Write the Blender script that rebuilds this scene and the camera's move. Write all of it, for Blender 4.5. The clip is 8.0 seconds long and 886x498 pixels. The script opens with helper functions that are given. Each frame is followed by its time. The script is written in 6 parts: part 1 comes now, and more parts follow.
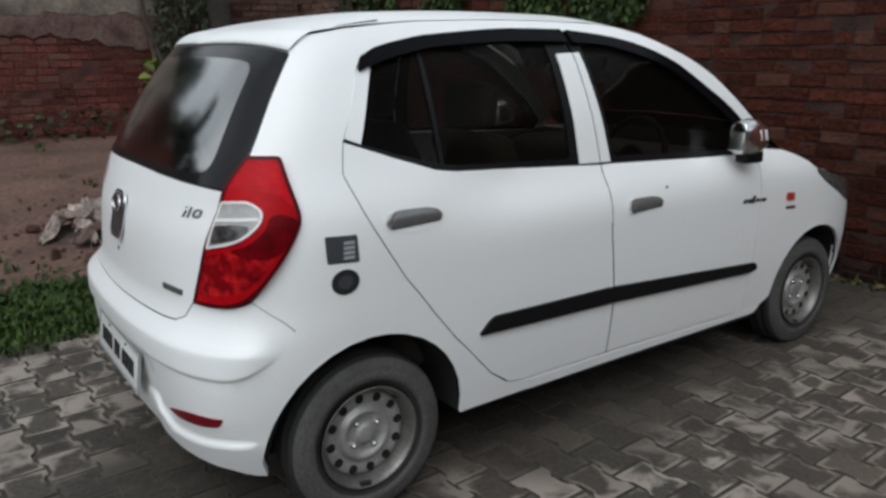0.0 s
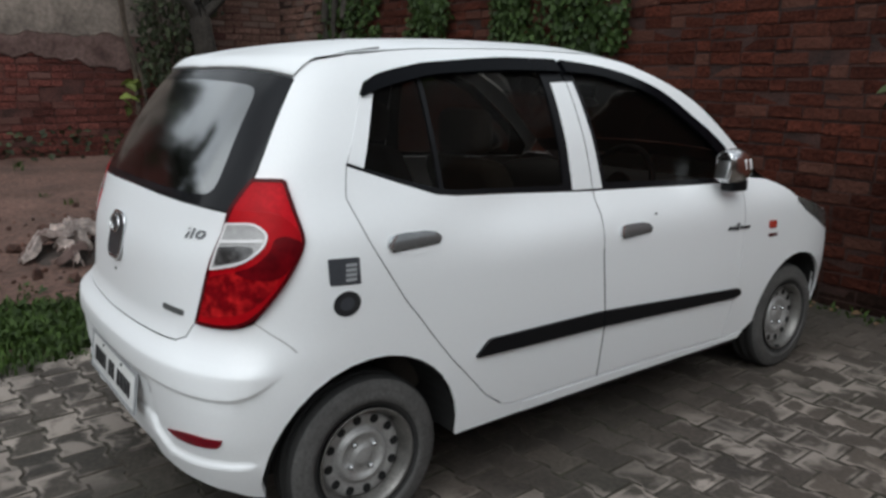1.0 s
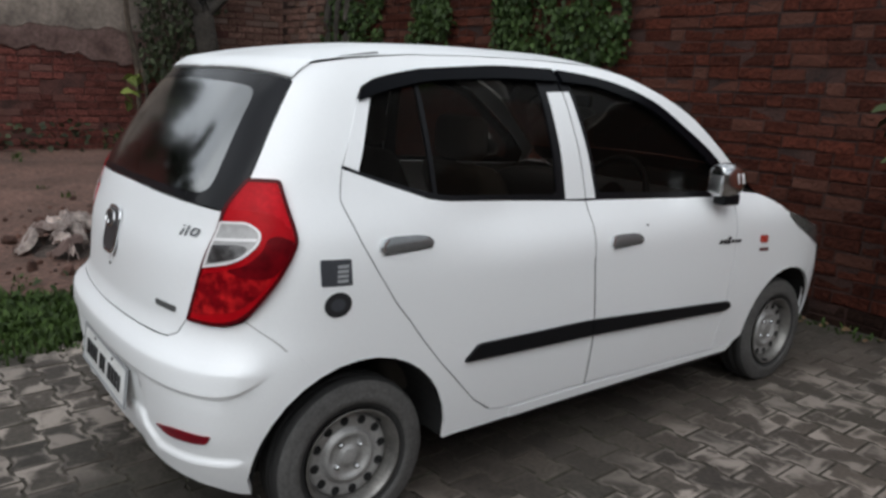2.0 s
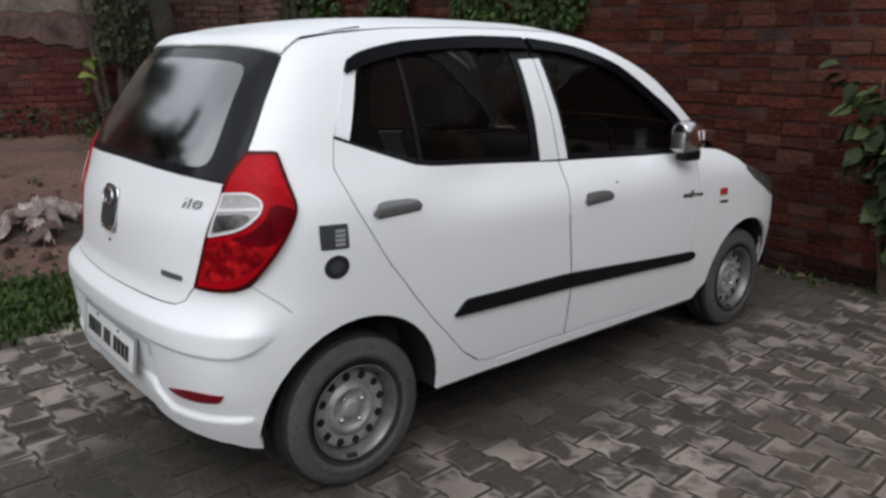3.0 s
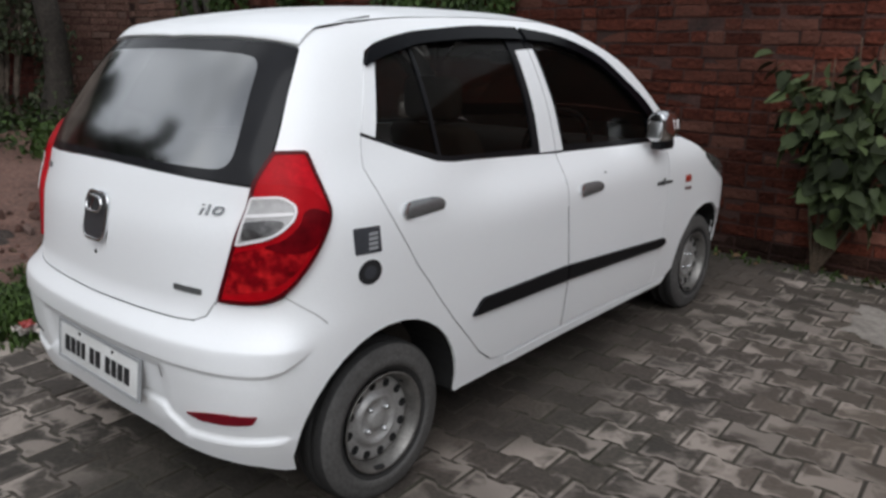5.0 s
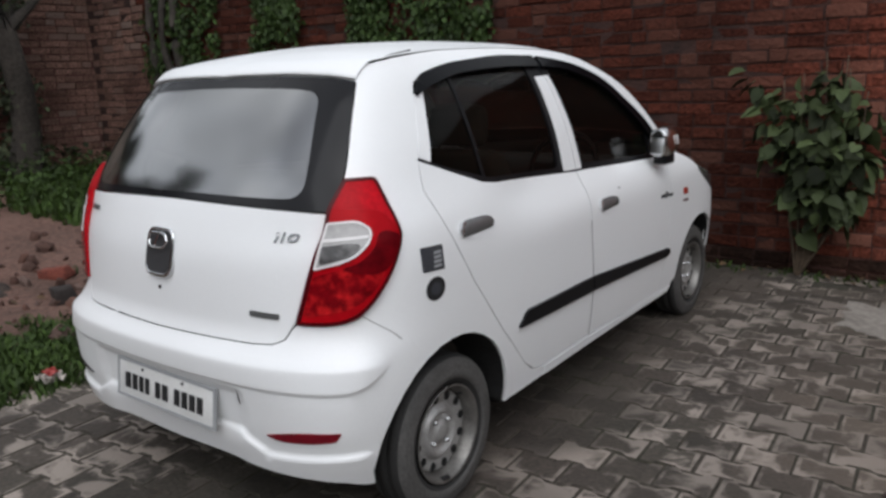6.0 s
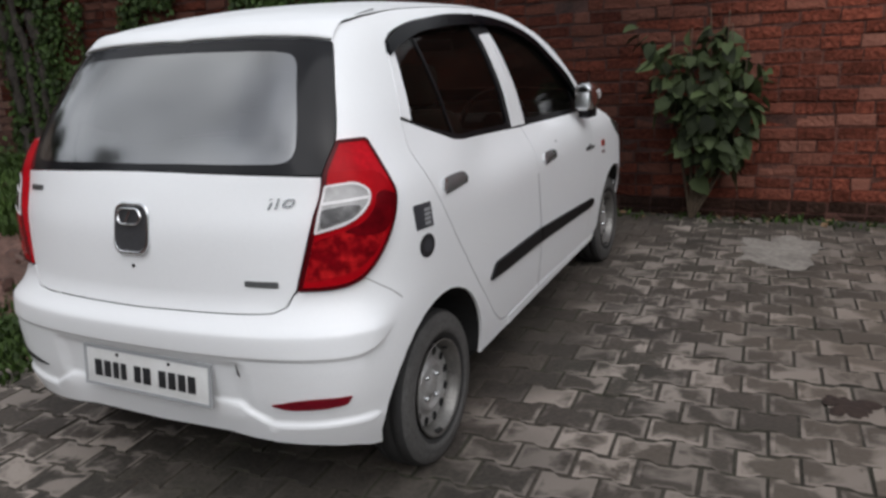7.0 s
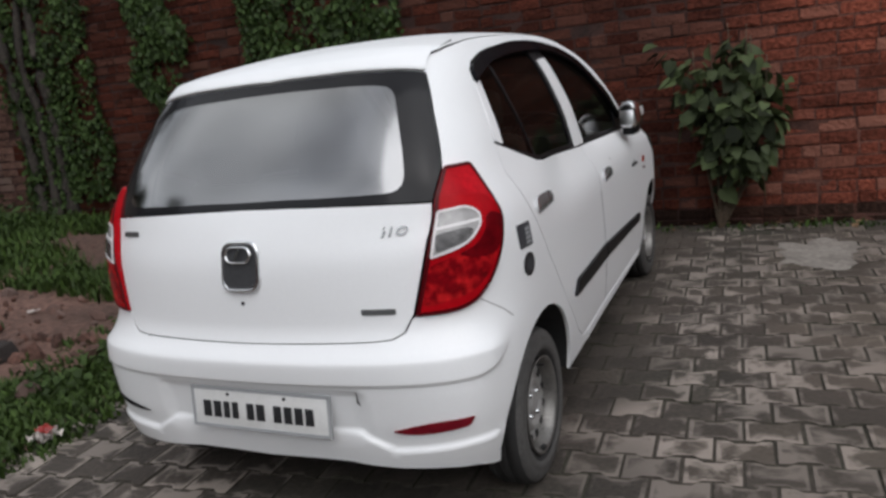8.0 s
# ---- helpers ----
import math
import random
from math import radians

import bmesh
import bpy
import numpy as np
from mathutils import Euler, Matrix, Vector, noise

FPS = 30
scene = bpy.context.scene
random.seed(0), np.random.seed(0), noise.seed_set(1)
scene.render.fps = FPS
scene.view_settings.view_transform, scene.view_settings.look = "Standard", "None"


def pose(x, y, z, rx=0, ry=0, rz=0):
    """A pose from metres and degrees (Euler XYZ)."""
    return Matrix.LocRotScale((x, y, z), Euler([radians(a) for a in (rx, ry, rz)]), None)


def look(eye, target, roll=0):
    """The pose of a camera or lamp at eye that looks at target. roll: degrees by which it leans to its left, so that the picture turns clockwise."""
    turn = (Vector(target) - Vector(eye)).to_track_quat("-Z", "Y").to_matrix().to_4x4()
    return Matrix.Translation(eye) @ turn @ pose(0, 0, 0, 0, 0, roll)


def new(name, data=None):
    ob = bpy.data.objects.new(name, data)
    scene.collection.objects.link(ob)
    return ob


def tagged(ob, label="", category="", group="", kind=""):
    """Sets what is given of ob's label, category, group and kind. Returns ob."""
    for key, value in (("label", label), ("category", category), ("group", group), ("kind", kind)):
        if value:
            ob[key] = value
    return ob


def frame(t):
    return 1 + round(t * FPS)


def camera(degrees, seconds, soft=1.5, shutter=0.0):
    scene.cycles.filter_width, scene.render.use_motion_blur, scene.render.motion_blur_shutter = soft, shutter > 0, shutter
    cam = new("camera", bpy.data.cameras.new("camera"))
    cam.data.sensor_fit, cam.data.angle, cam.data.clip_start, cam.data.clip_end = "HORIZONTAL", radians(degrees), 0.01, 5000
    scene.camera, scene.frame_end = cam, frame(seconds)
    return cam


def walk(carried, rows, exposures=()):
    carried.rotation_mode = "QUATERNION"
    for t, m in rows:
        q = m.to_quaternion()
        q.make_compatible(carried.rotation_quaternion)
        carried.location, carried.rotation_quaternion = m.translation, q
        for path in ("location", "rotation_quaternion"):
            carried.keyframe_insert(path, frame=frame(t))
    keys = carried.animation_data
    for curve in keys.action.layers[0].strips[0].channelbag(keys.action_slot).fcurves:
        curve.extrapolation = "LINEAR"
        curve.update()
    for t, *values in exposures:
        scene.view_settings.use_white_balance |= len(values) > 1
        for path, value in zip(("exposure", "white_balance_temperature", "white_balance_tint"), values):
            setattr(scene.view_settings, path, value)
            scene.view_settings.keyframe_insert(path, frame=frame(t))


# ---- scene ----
from mathutils.geometry import delaunay_2d_cdt

cam = camera(59.6, 8.0, soft=2.9)
PATH = [
    (0, (2.674, -1.042, 1.419), (1.088, 0.068, 0.916), -0.5),
    (0.5, (2.69, -1.079, 1.427), (1.132, 0.079, 0.949), 1.2),
    (1, (2.66, -1.125, 1.426), (1.101, 0.047, 0.983), 0.5),
    (1.2, (2.638, -1.132, 1.437), (1.082, 0.031, 0.962), 1.2),
    (2.3, (2.719, -1.121, 1.433), (1.159, 0.059, 1.013), 2.6),
    (2.5, (2.739, -1.117, 1.441), (1.17, 0.047, 1.01), 2.8),
    (3, (2.762, -1.296, 1.428), (1.281, -0.047, 0.931), 0.3),
    (3.5, (2.692, -1.402, 1.438), (1.257, -0.08, 0.998), 2.7),
    (4, (2.58, -1.446, 1.425), (1.146, -0.125, 0.98), 0.6),
    (4.5, (2.441, -1.465, 1.414), (1.049, -0.123, 0.901), -0.2),
    (4.7, (2.404, -1.483, 1.439), (1.093, -0.077, 0.887), 0.8),
    (5.8, (2.248, -1.844, 1.424), (1.08, -0.279, 0.992), -1.2),
    (6, (2.199, -1.875, 1.422), (1.024, -0.319, 0.98), -2.2),
    (6.5, (2.028, -1.946, 1.422), (0.942, -0.351, 0.896), -5.1),
    (7, (1.882, -2.119, 1.411), (1.019, -0.397, 0.875), -3.7),
    (7.5, (1.732, -2.268, 1.429), (0.937, -0.505, 0.918), -4.3),
    (8, (1.578, -2.321, 1.42), (0.742, -0.562, 0.963), -7.4),
]
walk(cam, [(t, look(eye, target, roll)) for t, eye, target, roll in PATH],
     exposures=[(0, -.11, 6080, 5.5), (1.2, -.08, 6080, 6), (2.5, -.02, 6150, 8.5), (4.5, .0, 6150, 9.5), (8, -.08, 6250, 11)])

# ---------------------------------------------------------------- light
SKY = bpy.data.worlds.new("overcast_sky")
scene.world = SKY
SKY.use_nodes = True
nt = SKY.node_tree
sky = nt.nodes.new("ShaderNodeTexSky")
sky.sky_type, sky.sun_disc = "NISHITA", False
sky.sun_elevation, sky.sun_rotation = radians(49), radians(141)
sky.air_density, sky.dust_density, sky.ozone_density = 1.0, 3.0, 1.0
grey = nt.nodes.new("ShaderNodeHueSaturation")  # cloud cover: little colour left in the sky
grey.inputs["Saturation"].default_value = 0.40
nt.links.new(sky.outputs["Color"], grey.inputs["Color"])
# broken cloud: soft brighter and darker masses all over the sky
way, mass, span, cloud = (nt.nodes.new(k) for k in ("ShaderNodeTexCoord", "ShaderNodeTexNoise", "ShaderNodeMapRange", "ShaderNodeMix"))
mass.inputs["Scale"].default_value, mass.inputs["Detail"].default_value, mass.inputs["Distortion"].default_value = 1.6, 4, .4
span.inputs["From Min"].default_value, span.inputs["From Max"].default_value = .35, .62
span.inputs["To Min"].default_value, span.inputs["To Max"].default_value = .35, .85
cloud.data_type = "RGBA"
cloud.inputs["B"].default_value = (6.6, 6.6, 6.5, 1)
nt.links.new(way.outputs["Generated"], mass.inputs["Vector"]), nt.links.new(mass.outputs["Fac"], span.inputs["Value"])
nt.links.new(span.outputs["Result"], cloud.inputs["Factor"]), nt.links.new(grey.outputs["Color"], cloud.inputs["A"])
bank, tone, shade = (nt.nodes.new(k) for k in ("ShaderNodeTexNoise", "ShaderNodeMapRange", "ShaderNodeVectorMath"))
bank.inputs["Scale"].default_value, bank.inputs["Detail"].default_value = 2.6, 5
tone.inputs["From Min"].default_value, tone.inputs["From Max"].default_value = .36, .64
tone.inputs["To Min"].default_value, tone.inputs["To Max"].default_value = .68, 1.28
shade.operation = "SCALE"
nt.links.new(way.outputs["Generated"], bank.inputs["Vector"]), nt.links.new(bank.outputs["Fac"], tone.inputs["Value"])
nt.links.new(cloud.outputs["Result"], shade.inputs[0]), nt.links.new(tone.outputs["Result"], shade.inputs["Scale"])
nt.links.new(shade.outputs["Vector"], nt.nodes["Background"].inputs["Color"])
nt.nodes["Background"].inputs["Strength"].default_value = 0.165
sun = new("sun", bpy.data.lights.new("sun", "SUN"))
sun.data.energy, sun.data.angle, sun.data.color = 1.15, radians(60), (1.0, 0.985, 0.97)
# the sun stands behind the camera, high over the car's tail
sun.matrix_world = look((3.5, -4.3, 6.4), (0, 0, 0))


# ---------------------------------------------------------------- materials
def mat(name, colour, rough=0.5, metal=0.0, grain=0.0, scale=40.0, bump=0.0, blotch=0.0, blotch_scale=3.0, dark=None, coat=0.0, spec=None):
    """A surface with fine grain, broad blotches of a second colour and a little relief."""
    m = bpy.data.materials.new(name)
    m.use_nodes = True
    t = m.node_tree
    b = t.nodes["Principled BSDF"]
    b.inputs["Base Color"].default_value = (*colour, 1)
    b.inputs["Roughness"].default_value, b.inputs["Metallic"].default_value = rough, metal
    b.inputs["Coat Weight"].default_value = coat
    b.inputs["Coat Roughness"].default_value = 0.08
    if spec is not None:
        b.inputs["Specular IOR Level"].default_value = spec
    if grain or blotch or bump:
        geo = t.nodes.new("ShaderNodeNewGeometry")
        fine, broad = t.nodes.new("ShaderNodeTexNoise"), t.nodes.new("ShaderNodeTexNoise")
        fine.inputs["Scale"].default_value, broad.inputs["Scale"].default_value = scale, blotch_scale
        fine.inputs["Detail"].default_value, broad.inputs["Detail"].default_value = 6, 5
        for n in (fine, broad):
            t.links.new(geo.outputs["Position"], n.inputs["Vector"])
        dark = dark or tuple(c * .45 for c in colour)
        one = t.nodes.new("ShaderNodeMix")
        one.data_type = "RGBA"
        ramp = t.nodes.new("ShaderNodeMapRange")
        ramp.inputs["From Min"].default_value, ramp.inputs["From Max"].default_value = .42, .68
        ramp.inputs["To Max"].default_value = blotch
        t.links.new(broad.outputs["Fac"], ramp.inputs["Value"])
        t.links.new(ramp.outputs["Result"], one.inputs["Factor"])
        one.inputs["A"].default_value, one.inputs["B"].default_value = (*colour, 1), (*dark, 1)
        two = t.nodes.new("ShaderNodeMix")
        two.data_type, two.blend_type = "RGBA", "MULTIPLY"
        two.inputs["Factor"].default_value = 1.0
        ramp = t.nodes.new("ShaderNodeMapRange")
        ramp.inputs["From Min"].default_value, ramp.inputs["From Max"].default_value = .3, .7
        ramp.inputs["To Min"].default_value, ramp.inputs["To Max"].default_value = 1 - grain, 1 + grain * .5
        t.links.new(fine.outputs["Fac"], ramp.inputs["Value"])
        t.links.new(one.outputs["Result"], two.inputs["A"])
        t.links.new(ramp.outputs["Result"], two.inputs["B"])
        t.links.new(two.outputs["Result"], b.inputs["Base Color"])
        if bump:
            bp = t.nodes.new("ShaderNodeBump")
            bp.inputs["Strength"].default_value, bp.inputs["Distance"].default_value = 1.0, bump
            t.links.new(fine.outputs["Fac"], bp.inputs["Height"])
            t.links.new(bp.outputs["Normal"], b.inputs["Normal"])
    return m


def piecewise(m, amount, tint=None, stuff=False, share=.5):
    """Varies a material from piece to piece, in brightness and towards a second colour."""
    t = m.node_tree
    b = t.nodes["Principled BSDF"]
    old = b.inputs["Base Color"].links[0].from_socket
    if stuff:
        rnd = t.nodes.new("ShaderNodeNewGeometry").outputs["Random Per Island"]
    else:
        rnd = t.nodes.new("ShaderNodeObjectInfo").outputs["Random"]
    ramp = t.nodes.new("ShaderNodeMapRange")
    ramp.inputs["To Min"].default_value, ramp.inputs["To Max"].default_value = 1 - amount, 1 + amount
    t.links.new(rnd, ramp.inputs["Value"])
    mul = t.nodes.new("ShaderNodeMix")
    mul.data_type, mul.blend_type = "RGBA", "MULTIPLY"
    mul.inputs["Factor"].default_value = 1.0
    t.links.new(old, mul.inputs["A"])
    t.links.new(ramp.outputs["Result"], mul.inputs["B"])
    out = mul.outputs["Result"]
    if tint:
        wob = t.nodes.new("ShaderNodeMath")
        wob.operation, wob.inputs[1].default_value = "MULTIPLY", 7.31
        frac = t.nodes.new("ShaderNodeMath")
        frac.operation = "FRACT"
        ramp = t.nodes.new("ShaderNodeMapRange")
        ramp.inputs["From Min"].default_value, ramp.inputs["From Max"].default_value = 1 - share, 1.0
        t.links.new(rnd, wob.inputs[0]), t.links.new(wob.outputs[0], frac.inputs[0]), t.links.new(frac.outputs[0], ramp.inputs["Value"])
        mix = t.nodes.new("ShaderNodeMix")
        mix.data_type = "RGBA"
        mix.inputs["B"].default_value = (*tint, 1)
        t.links.new(ramp.outputs["Result"], mix.inputs["Factor"])
        t.links.new(out, mix.inputs["A"])
        out = mix.outputs["Result"]
    t.links.new(out, b.inputs["Base Color"])
    return m


def pane(name, tint, gloss, rough=0.02, ior=1.5, dust=0.0):
    """Tinted glass: mostly clear, with a mirror share of at least gloss and a dusty film that paints in haze."""
    m = bpy.data.materials.new(name)
    m.use_nodes = True
    t = m.node_tree
    t.nodes.remove(t.nodes["Principled BSDF"])
    clear, shine, mix = t.nodes.new("ShaderNodeBsdfTransparent"), t.nodes.new("ShaderNodeBsdfGlossy"), t.nodes.new("ShaderNodeMixShader")
    clear.inputs["Color"].default_value = (*tint, 1)
    shine.inputs["Color"].default_value, shine.inputs["Roughness"].default_value = (.96, .96, .96, 1), rough
    fres = t.nodes.new("ShaderNodeFresnel")
    fres.inputs["IOR"].default_value = ior
    top = t.nodes.new("ShaderNodeMath")
    top.operation, top.inputs[1].default_value = "ADD", gloss
    top.use_clamp = True
    t.links.new(fres.outputs["Fac"], top.inputs[0])
    t.links.new(top.outputs[0], mix.inputs["Fac"])
    t.links.new(clear.outputs[0], mix.inputs[1]), t.links.new(shine.outputs[0], mix.inputs[2])
    dust_haze, veil = t.nodes.new("ShaderNodeBsdfDiffuse"), t.nodes.new("ShaderNodeMixShader")
    dust_haze.inputs["Color"].default_value, veil.inputs["Fac"].default_value = (.30, .265, .225, 1), dust
    t.links.new(mix.outputs[0], veil.inputs[1]), t.links.new(dust_haze.outputs[0], veil.inputs[2])
    t.links.new(veil.outputs[0], t.nodes["Material Output"].inputs["Surface"])
    return m


M = {
    "paint": mat("white_paint", (.845, .855, .865), .38, grain=.03, scale=260, blotch=.12, blotch_scale=1.7, dark=(.74, .735, .72), coat=.22),
    "trim": mat("black_trim", (.007, .0075, .009), .45, grain=.2, scale=300, spec=.18),
    "smoke": mat("smoked_plastic", (.004, .0045, .006), .18, spec=.045),
    "rubber": mat("dark_lining", (.012, .012, .012), .85, grain=.3, scale=60),
    "tyre": mat("tyre_rubber", (.086, .083, .080), .72, grain=.3, scale=90, blotch=.7, blotch_scale=7, dark=(.042, .040, .039), bump=.001),
    "tread": mat("tread_rubber", (.020, .0195, .019), .85, grain=.3, scale=90, bump=.001),
    "steel": mat("wheel_steel", (.40, .395, .385), .42, metal=.40, grain=.2, scale=120, blotch=.5, blotch_scale=14, dark=(.20, .185, .17)),
    "rim": mat("rim_steel", (.22, .212, .20), .42, metal=.6, grain=.25, scale=120, blotch=.5, blotch_scale=14, dark=(.06, .057, .053)),
    "gap": mat("panel_gap", (.42, .42, .42), .8),
    "hole": mat("vent_dark", (.006, .006, .006), .9),
    "chrome": mat("chrome", (.82, .83, .84), .12, metal=1.0),
    "mirror": mat("mirror_silver", (.9, .9, .9), .28, metal=1.0),
    "red_lens": mat("red_lens", (.42, .003, .008), .28, grain=.15, scale=30, blotch=.6, blotch_scale=6, dark=(.26, .002, .006), spec=.08),
    "lens_red_small": mat("reflector_red", (.20, .006, .016), .30, grain=.25, scale=160, blotch=.5, blotch_scale=30, dark=(.09, .003, .008), spec=.3),
    "lens_edge_shade": mat("lens_edge_shade", (.07, .002, .004), .30, spec=.15),
    "bright_lens": mat("bright_lens", (.50, .006, .014), .28, grain=.2, scale=70, blotch=.6, blotch_scale=9, dark=(.30, .003, .007), spec=.08),
    "maroon_lens": mat("maroon_lens", (.095, .0015, .004), .28, grain=.25, scale=50, blotch=.7, blotch_scale=14, dark=(.20, .002, .006), spec=.10),
    "clear_lens": mat("clear_lens", (.42, .41, .405), .10, grain=.2, scale=40, blotch=.5, blotch_scale=9, dark=(.22, .21, .21), coat=.5),
    "smoked_lens": mat("smoked_lens", (.035, .032, .032), .15, grain=.4, scale=50, blotch=.6, blotch_scale=26, dark=(.24, .23, .23), coat=.5),
    "pale": mat("pale_rim", (.75, .73, .73), .25),
    "dark_lens": mat("dark_lens", (.20, .002, .006), .25, grain=.35, scale=40, blotch=1.0, blotch_scale=20, dark=(.52, .012, .014), spec=.12),
    "dark_chrome": mat("dark_chrome", (.64, .64, .65), .20, metal=1.0, grain=.1, scale=60),
    "amber": mat("amber_lens", (.42, .05, .035), .25, coat=.5),
    "mark_red": mat("mark_red", (.10, .03, .03), .5),
    "lamp_glass": mat("headlamp_lens", (.10, .095, .09), .12, grain=.3, scale=40, coat=.6),
    "ink": mat("black_ink", (.015, .016, .018), .5),
    "badge": mat("grey_badge", (.13, .135, .135), .40, metal=.4),
    "satin": mat("satin_metal", (.22, .225, .23), .22, metal=.50, grain=.1, scale=80),
    "satin_bright": mat("satin_bright", (.62, .63, .64), .25, metal=.85, grain=.05, scale=80),
    "mark_chrome": mat("mark_chrome", (.26, .265, .27), .25, metal=.8),
    "sticker": mat("sticker_dark", (.045, .048, .056), .5, grain=.2, scale=120),
    "grey_print": mat("grey_print", (.33, .34, .35), .5),
    "recess": mat("handle_dark", (.045, .046, .049), .36, grain=.2, scale=90),
    "plate": mat("plate_white", (.70, .70, .69), .45, grain=.06, scale=90, blotch=.25, blotch_scale=12, dark=(.5, .49, .46)),
    "frit": mat("glass_border", (.014, .014, .0155), .12, spec=.18),
    "glass": pane("tinted_glass", (.36, .345, .32), .0, .03, 1.12, .008),
    "rear_glass": pane("filmed_glass", (.05, .05, .05), .27, .12),
    "interior": mat("grey_plastic", (.035, .035, .037), .7, grain=.2, scale=200),
    "cloth": mat("seat_cloth", (.06, .050, .042), .95, grain=.3, scale=220, blotch=.4, blotch_scale=8),
}


# ---------------------------------------------------------------- making meshes
def mesh(name, bm):
    me = bpy.data.meshes.new(name)
    bm.to_mesh(me)
    bm.free()
    return me


def thing(name, bm, material, label, category, kind="", group=""):
    ob = new(name, mesh(name, bm))
    ob.data.materials.append(material)
    return tagged(ob, label, category, group, kind)


def part(name, bm, material, parent, label=""):
    ob = new(name, mesh(name, bm))
    ob.data.materials.append(material)
    ob.parent = parent
    return tagged(ob, label)


def box_bm(a, b, bevel=0.0, segments=3):
    bm = bmesh.new()
    bmesh.ops.create_cube(bm, size=1, matrix=Matrix.Translation((Vector(a) + Vector(b)) / 2) @ Matrix.Diagonal((*(Vector(b) - Vector(a)), 1)))
    if bevel:
        bmesh.ops.bevel(bm, geom=bm.edges[:], offset=bevel, segments=segments, profile=.5, affect="EDGES", clamp_overlap=True)
        for f in bm.faces:
            f.smooth = True
    return bm


def box(x, y, z, bevel=0.0):
    """A box by its half sizes about the origin."""
    return box_bm((-x, -y, -z), (x, y, z), bevel, 2)


def lathe(profile, steps):
    """A profile of (x, radius) turned about the x axis."""
    bm = bmesh.new()
    rings = [[bm.verts.new((x, r * math.cos(a), r * math.sin(a))) for a in (k * math.tau / steps for k in range(steps))] for x, r in profile]
    for p, q in zip(rings, rings[1:]):
        for k in range(steps):
            bm.faces.new((p[k], q[k], q[(k + 1) % steps], p[(k + 1) % steps])).smooth = True
    bmesh.ops.recalc_face_normals(bm, faces=bm.faces[:])
    return bm


def disc(radius, thick, steps):
    bm = bmesh.new()
    bmesh.ops.create_cone(bm, cap_ends=True, segments=steps, radius1=radius, radius2=radius, depth=thick)
    return bm


def torus(major, minor, steps, sides):
    bm = bmesh.new()
    rings = []
    for k in range(steps):
        a = k * math.tau / steps
        rings.append([bm.verts.new(((major + minor * math.cos(b)) * math.cos(a), (major + minor * math.cos(b)) * math.sin(a), minor * math.sin(b))) for b in (j * math.tau / sides for j in range(sides))])
    for k in range(steps):
        p, q = rings[k], rings[(k + 1) % steps]
        for j in range(sides):
            bm.faces.new((p[j], q[j], q[(j + 1) % sides], p[(j + 1) % sides])).smooth = True
    return bm


def round_rect(a, b, c, steps=6):
    out = []
    for sx, sy, start in ((1, 1, 0), (-1, 1, 90), (-1, -1, 180), (1, -1, 270)):
        for k in range(steps + 1):
            w = radians(start + 90 * k / steps)
            out.append(Vector((sx * (a - c) + c * math.cos(w), sy * (b - c) + c * math.sin(w), 0)))
    return out


def oval_ring(a, b, c, tube):
    bm = bmesh.new()
    path = round_rect(a, b, c)
    rings = []
    for p in path:
        out = p.normalized()
        rings.append([bm.verts.new(p + out * tube * math.cos(w) + Vector((0, 0, tube * .7 * math.sin(w)))) for w in (k * math.tau / 8 for k in range(8))])
    for i in range(len(rings)):
        p, q = rings[i], rings[(i + 1) % len(rings)]
        for j in range(8):
            bm.faces.new((p[j], q[j], q[(j + 1) % 8], p[(j + 1) % 8])).smooth = True
    return bm


def oval_cup(a, b, c, z):
    bm = bmesh.new()
    rim_ = [bm.verts.new(p + Vector((0, 0, z))) for p in round_rect(a, b, c)]
    low = [bm.verts.new(Vector((p.x * .9, p.y * .9, z - .002))) for p in round_rect(a, b, c)]
    for i in range(len(rim_)):
        bm.faces.new((rim_[i], rim_[(i + 1) % len(rim_)], low[(i + 1) % len(rim_)], low[i])).smooth = True
    bm.faces.new(low)
    return bm


def slab(outline, thick):
    bm = bmesh.new()
    low = [bm.verts.new((x, y, 0)) for x, y in outline]
    top = [bm.verts.new((x, y, thick)) for x, y in outline]
    n = len(outline)
    bm.faces.new(list(reversed(low)))
    bm.faces.new(top)
    for k in range(n):
        bm.faces.new((low[k], low[(k + 1) % n], top[(k + 1) % n], top[k]))
    return bm


def frame_box(x1, z1, x0, z0, thick):
    """A flat frame in the x-z plane, outer and inner half sizes."""
    bm = bmesh.new()
    for a, b, c, d in ((-x1, z0, x1, z1), (-x1, -z1, x1, -z0), (-x1, -z0, -x0, z0), (x0, -z0, x1, z0)):
        piece = box_bm((a, -thick, b), (c, thick * .4, d))
        me = bpy.data.meshes.new("tmp")
        piece.to_mesh(me)
        bm.from_mesh(me)
        bpy.data.meshes.remove(me)
        piece.free()
    return bm


